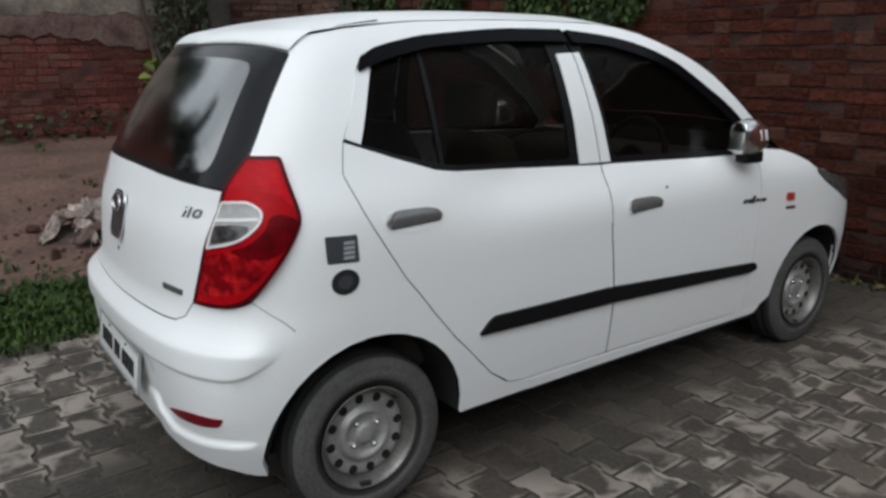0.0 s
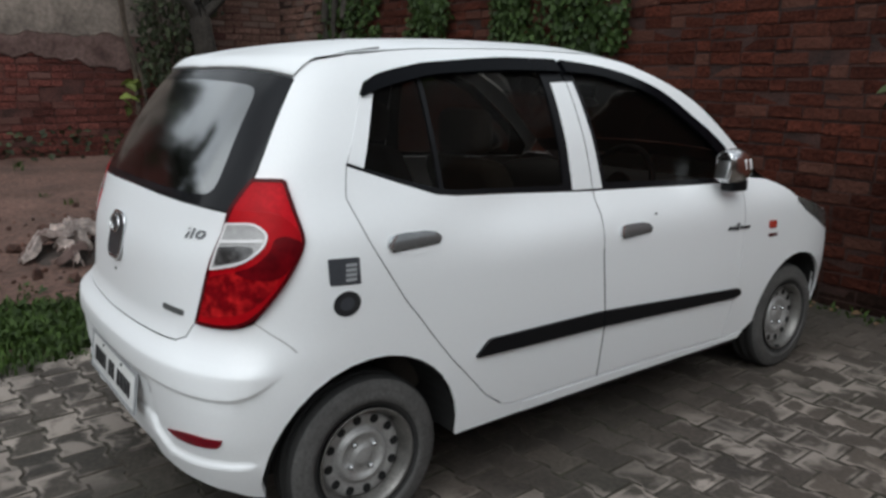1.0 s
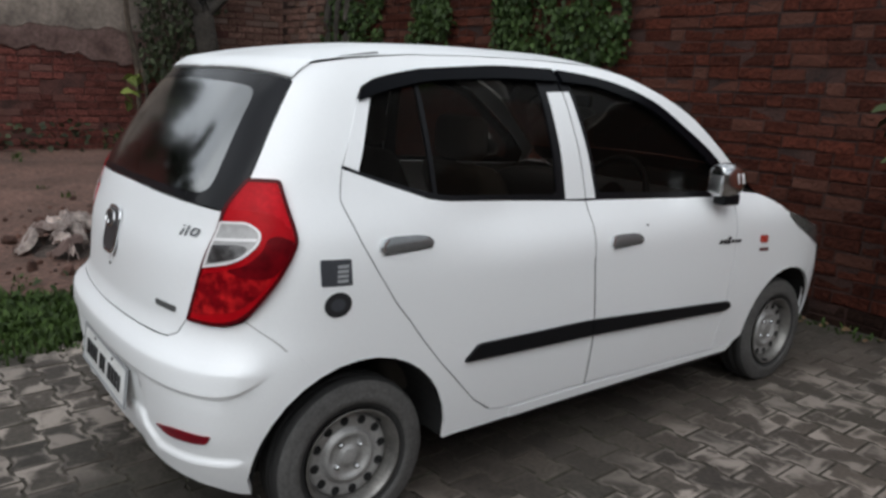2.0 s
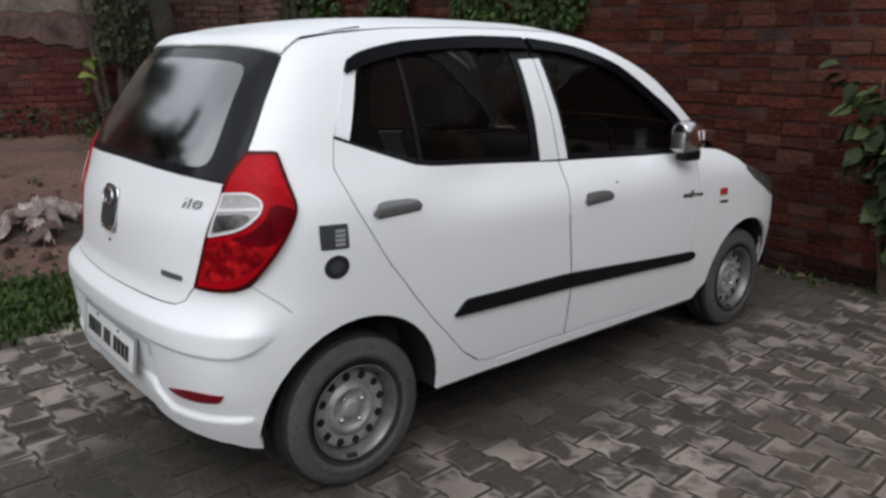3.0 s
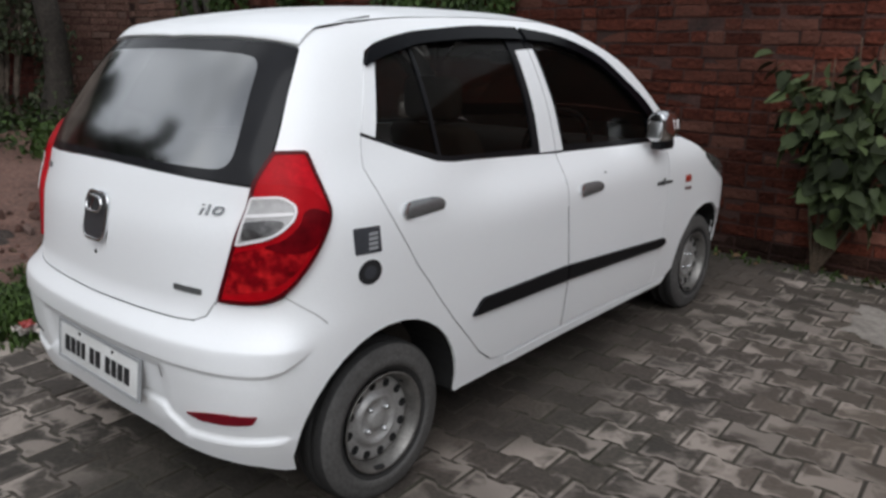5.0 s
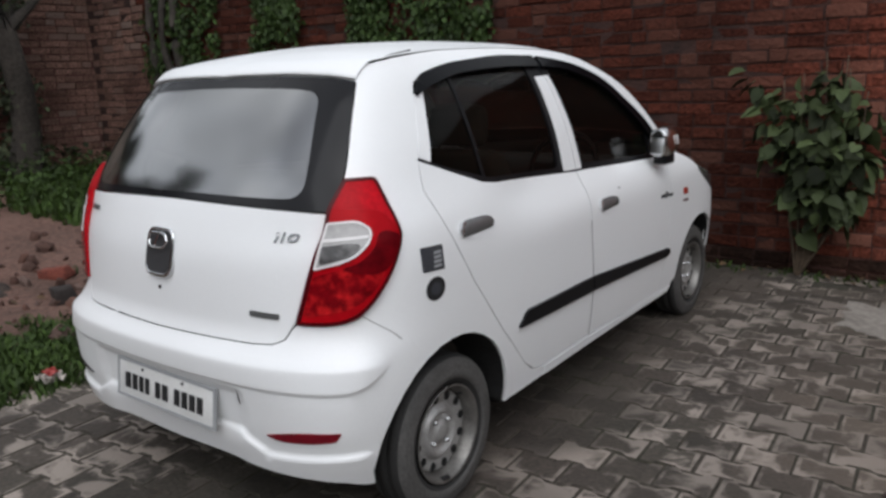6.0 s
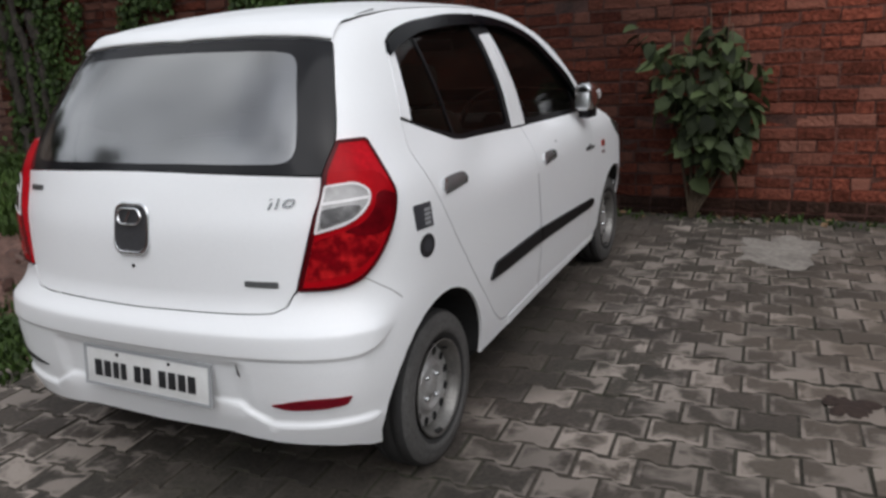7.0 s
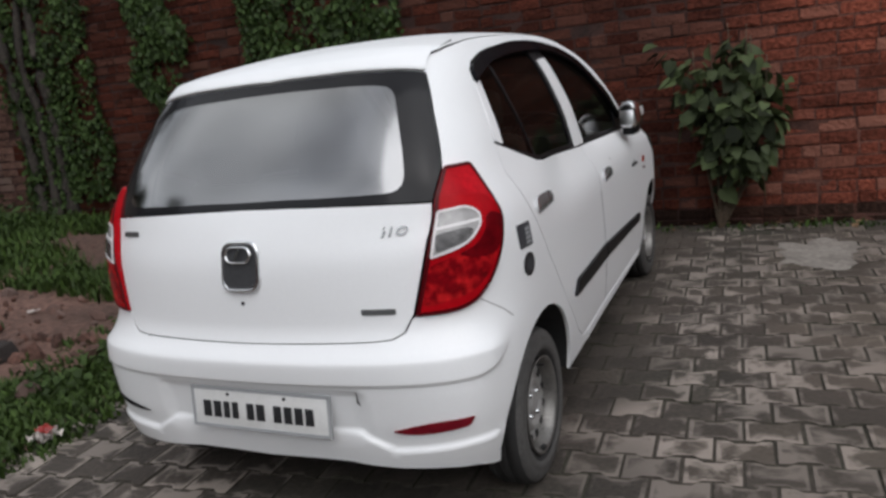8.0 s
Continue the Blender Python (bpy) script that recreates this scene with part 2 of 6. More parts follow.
# ---------------------------------------------------------------- car body
# The body skin is one smooth surface skin(u, z): u runs along the flank in metres ahead of FLANK,
# below 0 round the tail (-TAIL is the middle of the back), past NOSE round the front.
FLANK, TAIL, NOSE, BOW = 0.35, 1.3, 2.0, 1.15
HALF = [(.12, .735), (.22, .762), (.40, .787), (.55, .798), (.70, .801), (.82, .801), (.89, .788), (.94, .764), (.99, .730), (1.06, .715),
        (1.17, .690), (1.28, .650), (1.38, .604), (1.456, .553), (1.55, .46)]
BACK = [(.12, -.44), (.22, -.475), (.33, -.505), (.43, -.525), (.56, -.535), (.635, -.525), (.69, -.497), (.78, -.492), (.88, -.483),
        (.98, -.453), (1.06, -.418), (1.2, -.335), (1.38, -.205), (1.45, -.140), (1.55, -.05)]
SQUARE = [(.12, 5), (.42, 6.4), (.60, 5.6), (.73, 4.9), (.88, 4.7), (1.13, 5.0), (1.5, 5.0)]
SHOULDER = [(.82, .801), (.89, .797), (.95, .788), (1.0, .773), (1.06, .745), (1.13, .717), (1.19, .697), (1.28, .657), (1.38, .608), (1.456, .556), (1.55, .46)]
FRONT = [(.12, 2.96), (.22, 3.02), (.38, 3.09), (.53, 3.105), (.65, 3.09), (.75, 3.05), (.82, 2.99), (.90, 2.89), (1.0, 2.73)]
# how far the tail bows forward towards its corners
BOWED = [(.12, .010), (.40, .018), (.56, .030), (.70, .040), (.90, .045), (.98, .045), (1.05, .030), (1.13, .022), (1.5, .018)]
TAPER = [(-.3, 1.012), (.4, 1.008), (1.1, .985), (2.0, .965), (2.4, .958)]


def curve(table, z):
    """A smooth curve through rows of (z, value)."""
    n = len(table)
    if z <= table[0][0]:
        return table[0][1]
    if z >= table[-1][0]:
        return table[-1][1]
    i = max(k for k in range(n - 1) if table[k][0] <= z)

    def slope(k):
        return (table[k + 1][1] - table[k][1]) / (table[k + 1][0] - table[k][0])

    def tangent(k):
        if k == 0:
            return slope(0)
        if k == n - 1:
            return slope(n - 2)
        a, b = slope(k - 1), slope(k)
        return 0 if a * b <= 0 else 2 * a * b / (a + b)

    h = table[i + 1][0] - table[i][0]
    t = (z - table[i][0]) / h
    return ((2 * t**3 - 3 * t * t + 1) * table[i][1] + (t**3 - 2 * t * t + t) * h * tangent(i)
            + (-2 * t**3 + 3 * t * t) * table[i + 1][1] + (t**3 - t * t) * h * tangent(i + 1))


def skin(u, z):
    hw = curve(HALF, z)
    if z > .82 and u < .3:
        t = min(1, (.3 - u) / .5)
        t = t * t * (3 - 2 * t)
        hw = hw * (1 - t) + curve(SHOULDER, z) * t
    hw *= curve(TAPER, FLANK + min(max(u, 0), NOSE))
    if 0 <= u <= NOSE:
        return Vector((hw, FLANK + u, z))
    if u < 0:
        n, depth, a = curve(SQUARE, z), FLANK - curve(BACK, z), (1 + u / TAIL) * math.pi / 2
        way, y0 = -1, FLANK
    else:
        n, depth, a = 3.2, curve(FRONT, z) - FLANK - NOSE, (1 - (u - NOSE) / BOW) * math.pi / 2
        way, y0 = 1, FLANK + NOSE
    a = min(max(a, 0.0), math.pi / 2)
    dx, dy = math.sin(a), math.cos(a)
    r = (dx**n + dy**n) ** (-1 / n)
    q = r * dx
    bow = curve(BOWED, z) * 2.31 * q * q * (1 - q**6) if u < 0 else 0
    return Vector((hw * q, y0 + way * depth * r * dy + bow, z))


def outward(u, z):
    e = 0.004
    a = skin(min(u + e, NOSE + BOW), z) - skin(max(u - e, -TAIL), z)
    b = skin(u, z + e) - skin(u, z - e)
    return a.cross(b).normalized()


def along(y, z):
    """u at which the skin stands at y, on the right flank."""
    lo, hi = -TAIL, NOSE + BOW
    for _ in range(40):
        mid = (lo + hi) / 2
        lo, hi = (mid, hi) if skin(mid, z).y < y else (lo, mid)
    return lo


def rounded(corners, steps=5):
    """A closed outline from corners (u, z) or (u, z, radius)."""
    out = []
    n = len(corners)
    for i, c in enumerate(corners):
        p = Vector(c[:2])
        if len(c) < 3:
            out.append(p)
            continue
        a, b = Vector(corners[i - 1][:2]) - p, Vector(corners[(i + 1) % n][:2]) - p
        r = min(c[2], a.length * .49, b.length * .49)
        a, b = p + a.normalized() * r, p + b.normalized() * r
        out += [(1 - t) ** 2 * a + 2 * t * (1 - t) * p + t * t * b for t in (k / steps for k in range(steps + 1))]
    return out


def inside(p, loop):
    hit = False
    for a, b in zip(loop, loop[1:] + loop[:1]):
        if (a.y > p.y) != (b.y > p.y) and p.x < (b.x - a.x) * (p.y - a.y) / (b.y - a.y) + a.x:
            hit = not hit
    return hit


def dense(loop, step):
    out = []
    for a, b in zip(loop, loop[1:] + loop[:1]):
        k = max(1, int((b - a).length / step + .5))
        out += [a.lerp(b, j / k) for j in range(k)]
    return out


def shrunk(loop, gap):
    """The outline drawn in by gap."""
    area = sum(a.x * b.y - b.x * a.y for a, b in zip(loop, loop[1:] + loop[:1]))
    s = 1 if area > 0 else -1
    out = []
    for a, p, b in zip(loop[-1:] + loop[:-1], loop, loop[1:] + loop[:1]):
        d, e = (p - a), (b - p)
        if d.length < 1e-6 or e.length < 1e-6:
            continue
        n = (Vector((-d.y, d.x)).normalized() + Vector((-e.y, e.x)).normalized()) * s
        out.append(p + n / max(n.length_squared, .6) * 2 * gap)
    return out


def sheet(loop, holes=(), side=1, lift=0.0, deep=0.012, gap=0.0, step=0.045, place=None, both=False, edge=True, lines=()):
    """A body panel: the outline laid on the skin, with its rim turned inwards. place: another surface (u, z) -> (point, normal)."""
    loop = dense(shrunk(loop, gap) if gap else loop, step)
    holes = [dense(shrunk(h, -gap) if gap else h, step) for h in holes]
    place = place or (lambda u, z: (skin(u, z), outward(u, z)))
    pts, edges, loops = [], [], [loop, *holes]
    for lp in loops:
        k = len(pts)
        pts += lp
        edges += [(k + i, k + (i + 1) % len(lp)) for i in range(len(lp))]
    for line in lines:
        fine = [a.lerp(b, j / 4) for a, b in zip(line, line[1:]) for j in range(4)] + [line[-1]]
        fine = [p for p in fine if inside(p, loop)]
        k = len(pts)
        pts += fine
        edges += [(k + i, k + i + 1) for i in range(len(fine) - 1)]
        loops = loops + [fine]
    x0, x1 = min(p.x for p in loop), max(p.x for p in loop)
    y0, y1 = min(p.y for p in loop), max(p.y for p in loop)
    rim = [p for lp in loops for p in lp]
    for i in range(1, int((x1 - x0) / step) + 1):
        for j in range(1, int((y1 - y0) / step) + 1):
            p = Vector((x0 + i * step, y0 + j * step))
            if inside(p, loop) and not any(inside(p, h) for h in holes) and min((p - q).length_squared for q in rim) > (step * .45) ** 2:
                pts.append(p)
    verts, _, tris, *_ = delaunay_2d_cdt(pts, edges, [], 0, 1e-6)
    tris = [t for t in tris if abs((verts[t[1]] - verts[t[0]]).cross(verts[t[2]] - verts[t[0]])) > 4e-6 * step / .045 and inside(c := (verts[t[0]] + verts[t[1]] + verts[t[2]]) / 3, loop) and not any(inside(c, h) for h in holes)]
    bm, facing = bmesh.new(), {}
    for sgn in ((1, -1) if both else (side,)):
        made = []
        for p in verts:
            at, n = place(p.x, p.y)
            q = at + n * lift
            made.append(bm.verts.new((q.x * sgn, q.y, q.z)))
            facing[made[-1]] = Vector((n.x * sgn, n.y, n.z))
        faces = []
        for t in tris:
            corners = [made[k] for k in t]
            a, b, c = (v.co for v in corners)
            at, n = place(*((verts[t[0]] + verts[t[1]] + verts[t[2]]) / 3))
            n = Vector((n.x * sgn, n.y, n.z))
            if (b - a).cross(c - a).dot(n) < 0:
                corners.reverse()
            f = bm.faces.new(corners)
            f.smooth = True
            faces.append(f)
        if edge and deep:
            for e in {e for f in faces for e in f.edges if len(e.link_faces) == 1}:
                f = e.link_faces[0]
                a, b = e.verts
                for l in f.loops:
                    if l.edge == e:
                        a, b = l.vert, l.link_loop_next.vert
                if both and abs(a.co.x) < 1e-3 and abs(b.co.x) < 1e-3:
                    continue
                low = [bm.verts.new(v.co - facing[v] * deep) for v in (a, b)]
                top = [bm.verts.new(v.co) for v in (a, b)]
                bm.faces.new((top[1], top[0], low[0], low[1]))
    bmesh.ops.remove_doubles(bm, verts=[v for v in bm.verts if abs(v.co.x) < 1e-4 and all(f.smooth for f in v.link_faces)], dist=2e-4) if both else None
    bmesh.ops.delete(bm, geom=[v for v in bm.verts if not v.link_faces], context="VERTS")
    return bm


def U(s):
    return s * TAIL


# roof line of the flank, from the tail round the pillar to the nose: (u, z)
RIM = [(U(-1.000), 1.461), (U(-.939), 1.464), (U(-.782), 1.466), (U(-.620), 1.465), (U(-.547), 1.462), (U(-.454), 1.458), (U(-.320), 1.478), (-.211, 1.492), (.042, 1.503), (.388, 1.511), (.790, 1.505),
       (.994, 1.480), (1.220, 1.405), (1.396, 1.318), (1.573, 1.174), (1.740, 1.035), (1.832, .972), (1.90, .947), (2.0, .905), (2.07, .872), (2.15, .855), (2.25, .825),
       (2.35, .785), (2.6, .742), (NOSE + BOW, .715)]


def rim(u):
    return curve(RIM, u)


def arch(y0, z0, r, start, end, steps=18, back=None):
    """Points of a wheel arch on the skin, from the angle start to end (degrees, 0 ahead)."""
    out = []
    for k in range(steps + 1):
        a = radians(start + (end - start) * k / steps)
        y, z = y0 + (back if back and math.cos(a) < 0 else r) * math.cos(a), z0 + r * math.sin(a)
        out.append(Vector((along(y, z), z)))
    return out


WINDOW_LOW = [(-.393, 1.166), (-.222, 1.110), (-.069, 1.063), (.018, 1.051), (.555, 1.016), (.739, 1.007), (1.207, .986), (1.622, .971)]
WINDOW_TOP = [(-.353, 1.362), (-.333, 1.395), (-.278, 1.416), (-.123, 1.439), (.099, 1.459), (.411, 1.475), (.643, 1.470), (.805, 1.456), (.947, 1.433), (1.150, 1.370),
              (1.358, 1.245), (1.518, 1.136), (1.636, 1.025)]
DOOR_BACK = [(-.393, 1.166), (-.390, 1.075), (-.334, .964), (-.212, .758), (-.031, .522), (.120, .359)]
PILLAR = [(.679, 1.008), (.681, .971), (.677, .776), (.709, .512), (.704, .286)]
DOOR_FRONT = [(1.622, .971), (1.615, .888), (1.613, .687), (1.602, .485), (1.554, .265)]
SEAM = [(U(-.470), .762), (U(-.452), .764), (U(-.394), .700)]
LAMP_OUT = [(U(-.430), 1.132), (U(-.405), 1.055), (U(-.386), .968), (U(-.398), .918), (U(-.424), .850), (U(-.460), .780)]
TAIL_LAMP = [(U(-.498), 1.131, .008), (U(-.430), 1.132, .016), (U(-.405), 1.055, .03), (U(-.385), .968, .035), (U(-.398), .915, .04), (U(-.424), .850, .05), (U(-.460), .780, .05), (U(-.485), .748, .03),
             (U(-.515), .731, .03), (U(-.552), .726, .03), (U(-.602), .727, .008), (U(-.584), .830, .05), (U(-.564), .940, .05), (U(-.535), 1.047, .04), (U(-.514), 1.094, .03)]


def build_car():
    car = tagged(new("car"), "white five-door hatchback car parked on concrete pavers, dusty", "car")
    Z0 = .247
    rear_arch = arch(.022, .267, .333, -4, 190, back=.346)
    front_arch = arch(2.474, .258, .332, -6, 184)
    for side in (1, -1):
        # flank: side frame, doors, fender, sill
        tail = [Vector(p) for p in ((U(-.479), 1.409), (U(-.488), 1.289), (U(-.495), 1.162), (U(-.498), 1.131))]
        bump_seam = [Vector(p) for p in (*SEAM, (U(-.358), .614))]
        k0 = min(range(len(rear_arch)), key=lambda k: (rear_arch[k] - bump_seam[-1]).length)
        quarter = ([Vector((U(-.454), 1.458))] + tail + [Vector(p) for p in LAMP_OUT] + bump_seam[:-1] + list(reversed(rear_arch[:k0 + 1]))
                   + [Vector(p) for p in ((.04, Z0), (.30, Z0), (.30, .2885), (.262, .289), (.199, .302))] + [Vector(p) for p in reversed(DOOR_BACK)]
                   + [Vector(p) for p in ((-.362, 1.309), (-.358, 1.362), (-.342, 1.399), (-.280, 1.423), (-.210, 1.435), (-.124, 1.446), (.098, 1.466), (.409, 1.483), (.641, 1.478), (.804, 1.463), (.947, 1.441), (1.149, 1.377), (1.357, 1.253),
                                              (1.516, 1.145), (1.635, 1.033), (1.632, .971), (1.682, .985))]
                   + [Vector((u, rim(u))) for u in (1.72, 1.65, 1.575, 1.5, 1.424, 1.34, 1.26, 1.15, 1.045, .95, .85, .65, .45, .25, .1, -.05, -.208, U(-.320))])
        part("side_frame", sheet(quarter, side=side, step=.036), M["paint"], car, "white side frame with pillars and roof rail")
        # rear door
        low = [Vector(p) for p in DOOR_BACK] + [Vector((.199, .305)), Vector((.262, .292)), Vector((.704, .286))]
        door = low + [Vector(p) for p in list(reversed(PILLAR))[1:]] + [Vector(p) for p in reversed(WINDOW_LOW[1:5])]
        rear_door = part("rear_door", sheet(door, side=side, gap=.0038), M["paint"], car)
        door = ([Vector(p) for p in PILLAR[1:]] + [Vector(p) for p in reversed(DOOR_FRONT[1:])] + [Vector(DOOR_FRONT[0])]
                + [Vector(WINDOW_LOW[6]), Vector(WINDOW_LOW[5]), Vector(PILLAR[0])])
        front_door = part("front_door", sheet(door, side=side, gap=.0038), M["paint"], car)
        for line in (PILLAR, DOOR_BACK, DOOR_FRONT):
            seal = [Vector((u - .012, z)) for u, z in line] + [Vector((u + .012, z)) for u, z in reversed(line)]
            part("door_seal", sheet(seal, side=side, lift=-.005, deep=.004, step=.03), M["rubber"], car, "black rubber seal in the door gap")
        line = [Vector(p) for p in ((.6785, .800), *PILLAR[2:])]
        part("panel_gap", sheet([p + Vector((-.0014, 0)) for p in line] + [p + Vector((.0014, 0)) for p in reversed(line)], side=side, lift=.0002, deep=.003, step=.04), M["recess"], car, "dark gap between the doors")
        line = [Vector((U(-.478), .748)), Vector((U(-.450), .722)), Vector((U(-.420), .695)), Vector((U(-.388), .662))]
        part("panel_gap", sheet([p + Vector((-.0013, -.0013)) for p in line] + [p + Vector((.0013, .0013)) for p in reversed(line)], side=side, lift=.0008, deep=.002, step=.03), M["gap"], car, "grey gap between bumper and side panel")
        # window openings: black surround, pane, tape
        for door, low, top, post in ((rear_door, WINDOW_LOW[:5], WINDOW_TOP[:6], [(.675, 1.010), (.635, 1.471)]),
                                     (front_door, WINDOW_LOW[5:], WINDOW_TOP[7:], None)):
            if post:
                loop = [Vector(p) for p in low] + [Vector(post[0]), Vector(post[1])] + [Vector(p) for p in reversed(top)]
                hole = rounded([(-.333, 1.155), (-.205, 1.117), (-.045, 1.078), (.021, 1.067, .05), (.531, 1.038, .02), (.529, 1.444, .02), (.415, 1.451), (.100, 1.435), (-.118, 1.415), (-.252, 1.395, .03), (-.296, 1.361, .03)])
            else:
                loop = [Vector((.684, 1.008))] + [Vector(p) for p in low] + [Vector(p) for p in reversed(top)] + [Vector((.643, 1.471))]
                hole = rounded([(.757, 1.032, .02), (1.204, 1.008), (1.503, .996, .02), (1.499, 1.125), (1.339, 1.228), (1.132, 1.348), (.938, 1.408), (.807, 1.433), (.701, 1.444, .02)])
            part("window_frame", sheet(loop, [hole], side=side, lift=-.004, gap=.001), M["trim"], door, "black window surround")
            part("window_pane", sheet(shrunk(hole, -.006), side=side, lift=-.010, edge=False), M["glass"], door, "dark tinted glass")
            if post:
                bar = [Vector((along(y, z), z)) for y, z in ((.310, 1.056), (.325, 1.056), (.329, 1.245), (.338, 1.435), (.323, 1.435), (.313, 1.245))]
                part("window_divider", sheet(bar, side=side, lift=-.007, deep=.012), M["trim"], door, "slim black bar dividing the window")
        tape = rounded([(.573, 1.017), (.675, 1.013), (.641, 1.398), (.563, 1.395)])
        part("pillar_tape", sheet(tape, side=side, lift=.002, deep=.005), M["paint"], rear_door, "white strip on the door pillar")
        tape = rounded([(.683, 1.013), (.731, 1.011), (.679, 1.399), (.649, 1.398)])
        part("pillar_tape", sheet(tape, side=side, lift=.002, deep=.005), M["paint"], front_door, "white strip on the door pillar")
        tape = rounded([(-.389, 1.171), (-.336, 1.153), (-.300, 1.364), (-.355, 1.360)])
        part("pillar_tape", sheet(tape, side=side, lift=.002, deep=.005), M["paint"], rear_door, "white strip behind the window")
        # rain guards above the windows
        for door, rows, low in ((rear_door, WINDOW_TOP[:6] + [(.624, 1.473)], [(-.346, 1.352), (-.279, 1.372), (-.136, 1.396), (.101, 1.421), (.417, 1.433), (.631, 1.431)]),
                                (front_door, [(.650, 1.471)] + WINDOW_TOP[7:], [(.656, 1.429), (.808, 1.420), (.930, 1.396), (1.117, 1.339), (1.317, 1.218), (1.460, 1.116), (1.558, 1.032)])):
            lines = []
            for table in (low, rows):
                u0, u1 = table[0][0], table[-1][0]
                lines.append([Vector((u, curve(table, u))) for u in (u0 + (u1 - u0) * (k / 26) ** 1.3 for k in range(27))])
            part("rain_guard", sheet(lines[0] + list(reversed(lines[1])), side=side, lift=.013, deep=.018, step=.03), M["smoke"], door, "smoked plastic rain guard over the window")
        # sill
        sill = [Vector(p) for p in ((.301, Z0), (1.69, Z0 - .014), (1.724, .261), (1.554, .259), (.705, .280), (.301, .2855))]
        part("sill", sheet(sill, side=side, lift=.003, deep=.05), M["paint"], car)
        # front fender
        a = list(reversed(front_arch))
        k1 = max(k for k in range(len(a)) if a[k].x < 2.295)
        fender = ([Vector((1.832, .968)), Vector((1.682, .985)), Vector((1.626, .971))] + [Vector(p) for p in DOOR_FRONT[1:]] + [Vector((1.724, .261))]
                  + a[1:k1 + 1] + [Vector(p) for p in ((2.350, .560), (2.378, .616), (2.410, .664), (2.345, .698), (2.240, .754), (2.150, .800), (2.075, .850), (2.073, .869))] + [Vector((u, rim(u))) for u in (2.0, 1.95, 1.9)])
        part("front_fender", sheet(fender, side=side, gap=.0015), M["paint"], car)
        lamp = rounded([(2.078, .870, .006), (2.080, .850, .01), (2.155, .802, .03), (2.243, .757, .03), (2.345, .702, .03), (2.410, .670, .02), (2.560, .655, .04), (2.650, .690, .03), (2.60, .738, .02), (2.35, .781, .03), (2.25, .821, .02), (2.15, .851, .02)])
        part("headlamp", sheet(lamp, side=side, lift=.003), M["lamp_glass"], car, "clear headlamp with a dark housing")
        # wheel-arch lining
        for y0, z0, r in ((.022, .267, .327), (2.474, .258, .327)):
            bm = bmesh.new()
            rows = []
            for k in range(23):
                w = radians(-3 + 186 * k / 22)
                y, z = y0 + r * math.cos(w), z0 + r * math.sin(w)
                x1 = skin(along(y, max(z, .2)), max(z, .2)).x - .012
                rows.append([bm.verts.new((side * x, y, z)) for x in (x1, x1 - .03, .48)])
            for p, q in zip(rows, rows[1:]):
                for i in range(2):
                    bm.faces.new((p[i], p[i + 1], q[i + 1], q[i]))
            bm.faces.new([r[2] for r in rows])
            part("arch_lining", bm, M["rubber"], car, "black plastic wheel-arch lining")
        # tail lamp: the lens swells out of the corner
        lens = rounded(TAIL_LAMP)

        def swollen(u, z):
            p, n = skin(u, z), outward(u, z)
            across = (u / TAIL + .495) / .105
            return p + n * .021 * max(0, 1 - across * across) * max(0, 1 - ((z - .94) / .23) ** 2), n
        lamp = part("tail_lamp", sheet(lens, side=side, lift=.008, deep=.03, step=.025, place=swollen), M["red_lens"], car, "red tail lamp wrapping the rear corner")
        # dark red strip puts the border's shading into the colour
        part("lens_border", sheet(lens, [shrunk(lens, .010)], side=side, lift=.0095, deep=.004, step=.025, place=swollen), M["lens_edge_shade"], lamp, "dark red strip painted as shading along the lens edge")
        # the next three colour patches paint glints and shade inside the lamp
        top = rounded([(U(-.497), 1.118, .01), (U(-.438), 1.118, .02), (U(-.412), 1.045, .03), (U(-.400), .990, .03), (U(-.425), 1.035, .04), (U(-.470), 1.045, .03), (U(-.525), 1.050, .01)])
        part("lens_bowl", sheet(top, side=side, lift=.0086, deep=.001, step=.02, place=swollen), M["bright_lens"], lamp, "brighter red tone painted on the upper lens")
        bowl = rounded([(U(-.570), .868, .02), (U(-.500), .895, .05), (U(-.425), .915, .04), (U(-.440), .845, .05), (U(-.490), .775, .04), (U(-.590), .748, .02)])
        part("lens_bowl", sheet(bowl, side=side, lift=.0086, deep=.002, step=.02, place=swollen), M["dark_lens"], lamp, "darker red lower lens with painted bright glints")
        band = rounded([(U(-.393), .968, .015), (U(-.428), .985, .02), (U(-.449), .975, .02), (U(-.452), .945, .03), (U(-.478), .905, .04), (U(-.520), .888, .02), (U(-.470), .868, .03), (U(-.430), .872, .03), (U(-.404), .915, .03)])
        part("lens_bowl", sheet(band, side=side, lift=.0090, deep=.001, step=.02, place=swollen), M["maroon_lens"], lamp, "dark maroon band painted as shade at the outer side of the lens")
        clear = rounded([(U(-.541), 1.016, .01), (U(-.482), 1.018, .04), (U(-.458), .992, .04), (U(-.461), .958, .04), (U(-.485), .922, .05), (U(-.512), .904, .05), (U(-.567), .886, .008), (U(-.556), .955, .03)])
        part("lens_rim", sheet(clear, [shrunk(clear, .006)], side=side, lift=.0115, deep=.006, step=.02, place=swollen), M["pale"], lamp, "pale rim round the clear lens")
        inner = shrunk(clear, .006)
        part("clear_lens", sheet(inner, side=side, lift=.0100, deep=.004, step=.02, place=swollen), M["clear_lens"], lamp, "clear reversing and turn-signal lens")
        bulb = rounded([(U(-.553), .948, .01), (U(-.500), .956, .02), (U(-.478), .950, .02), (U(-.494), .920, .02), (U(-.556), .900, .01)])
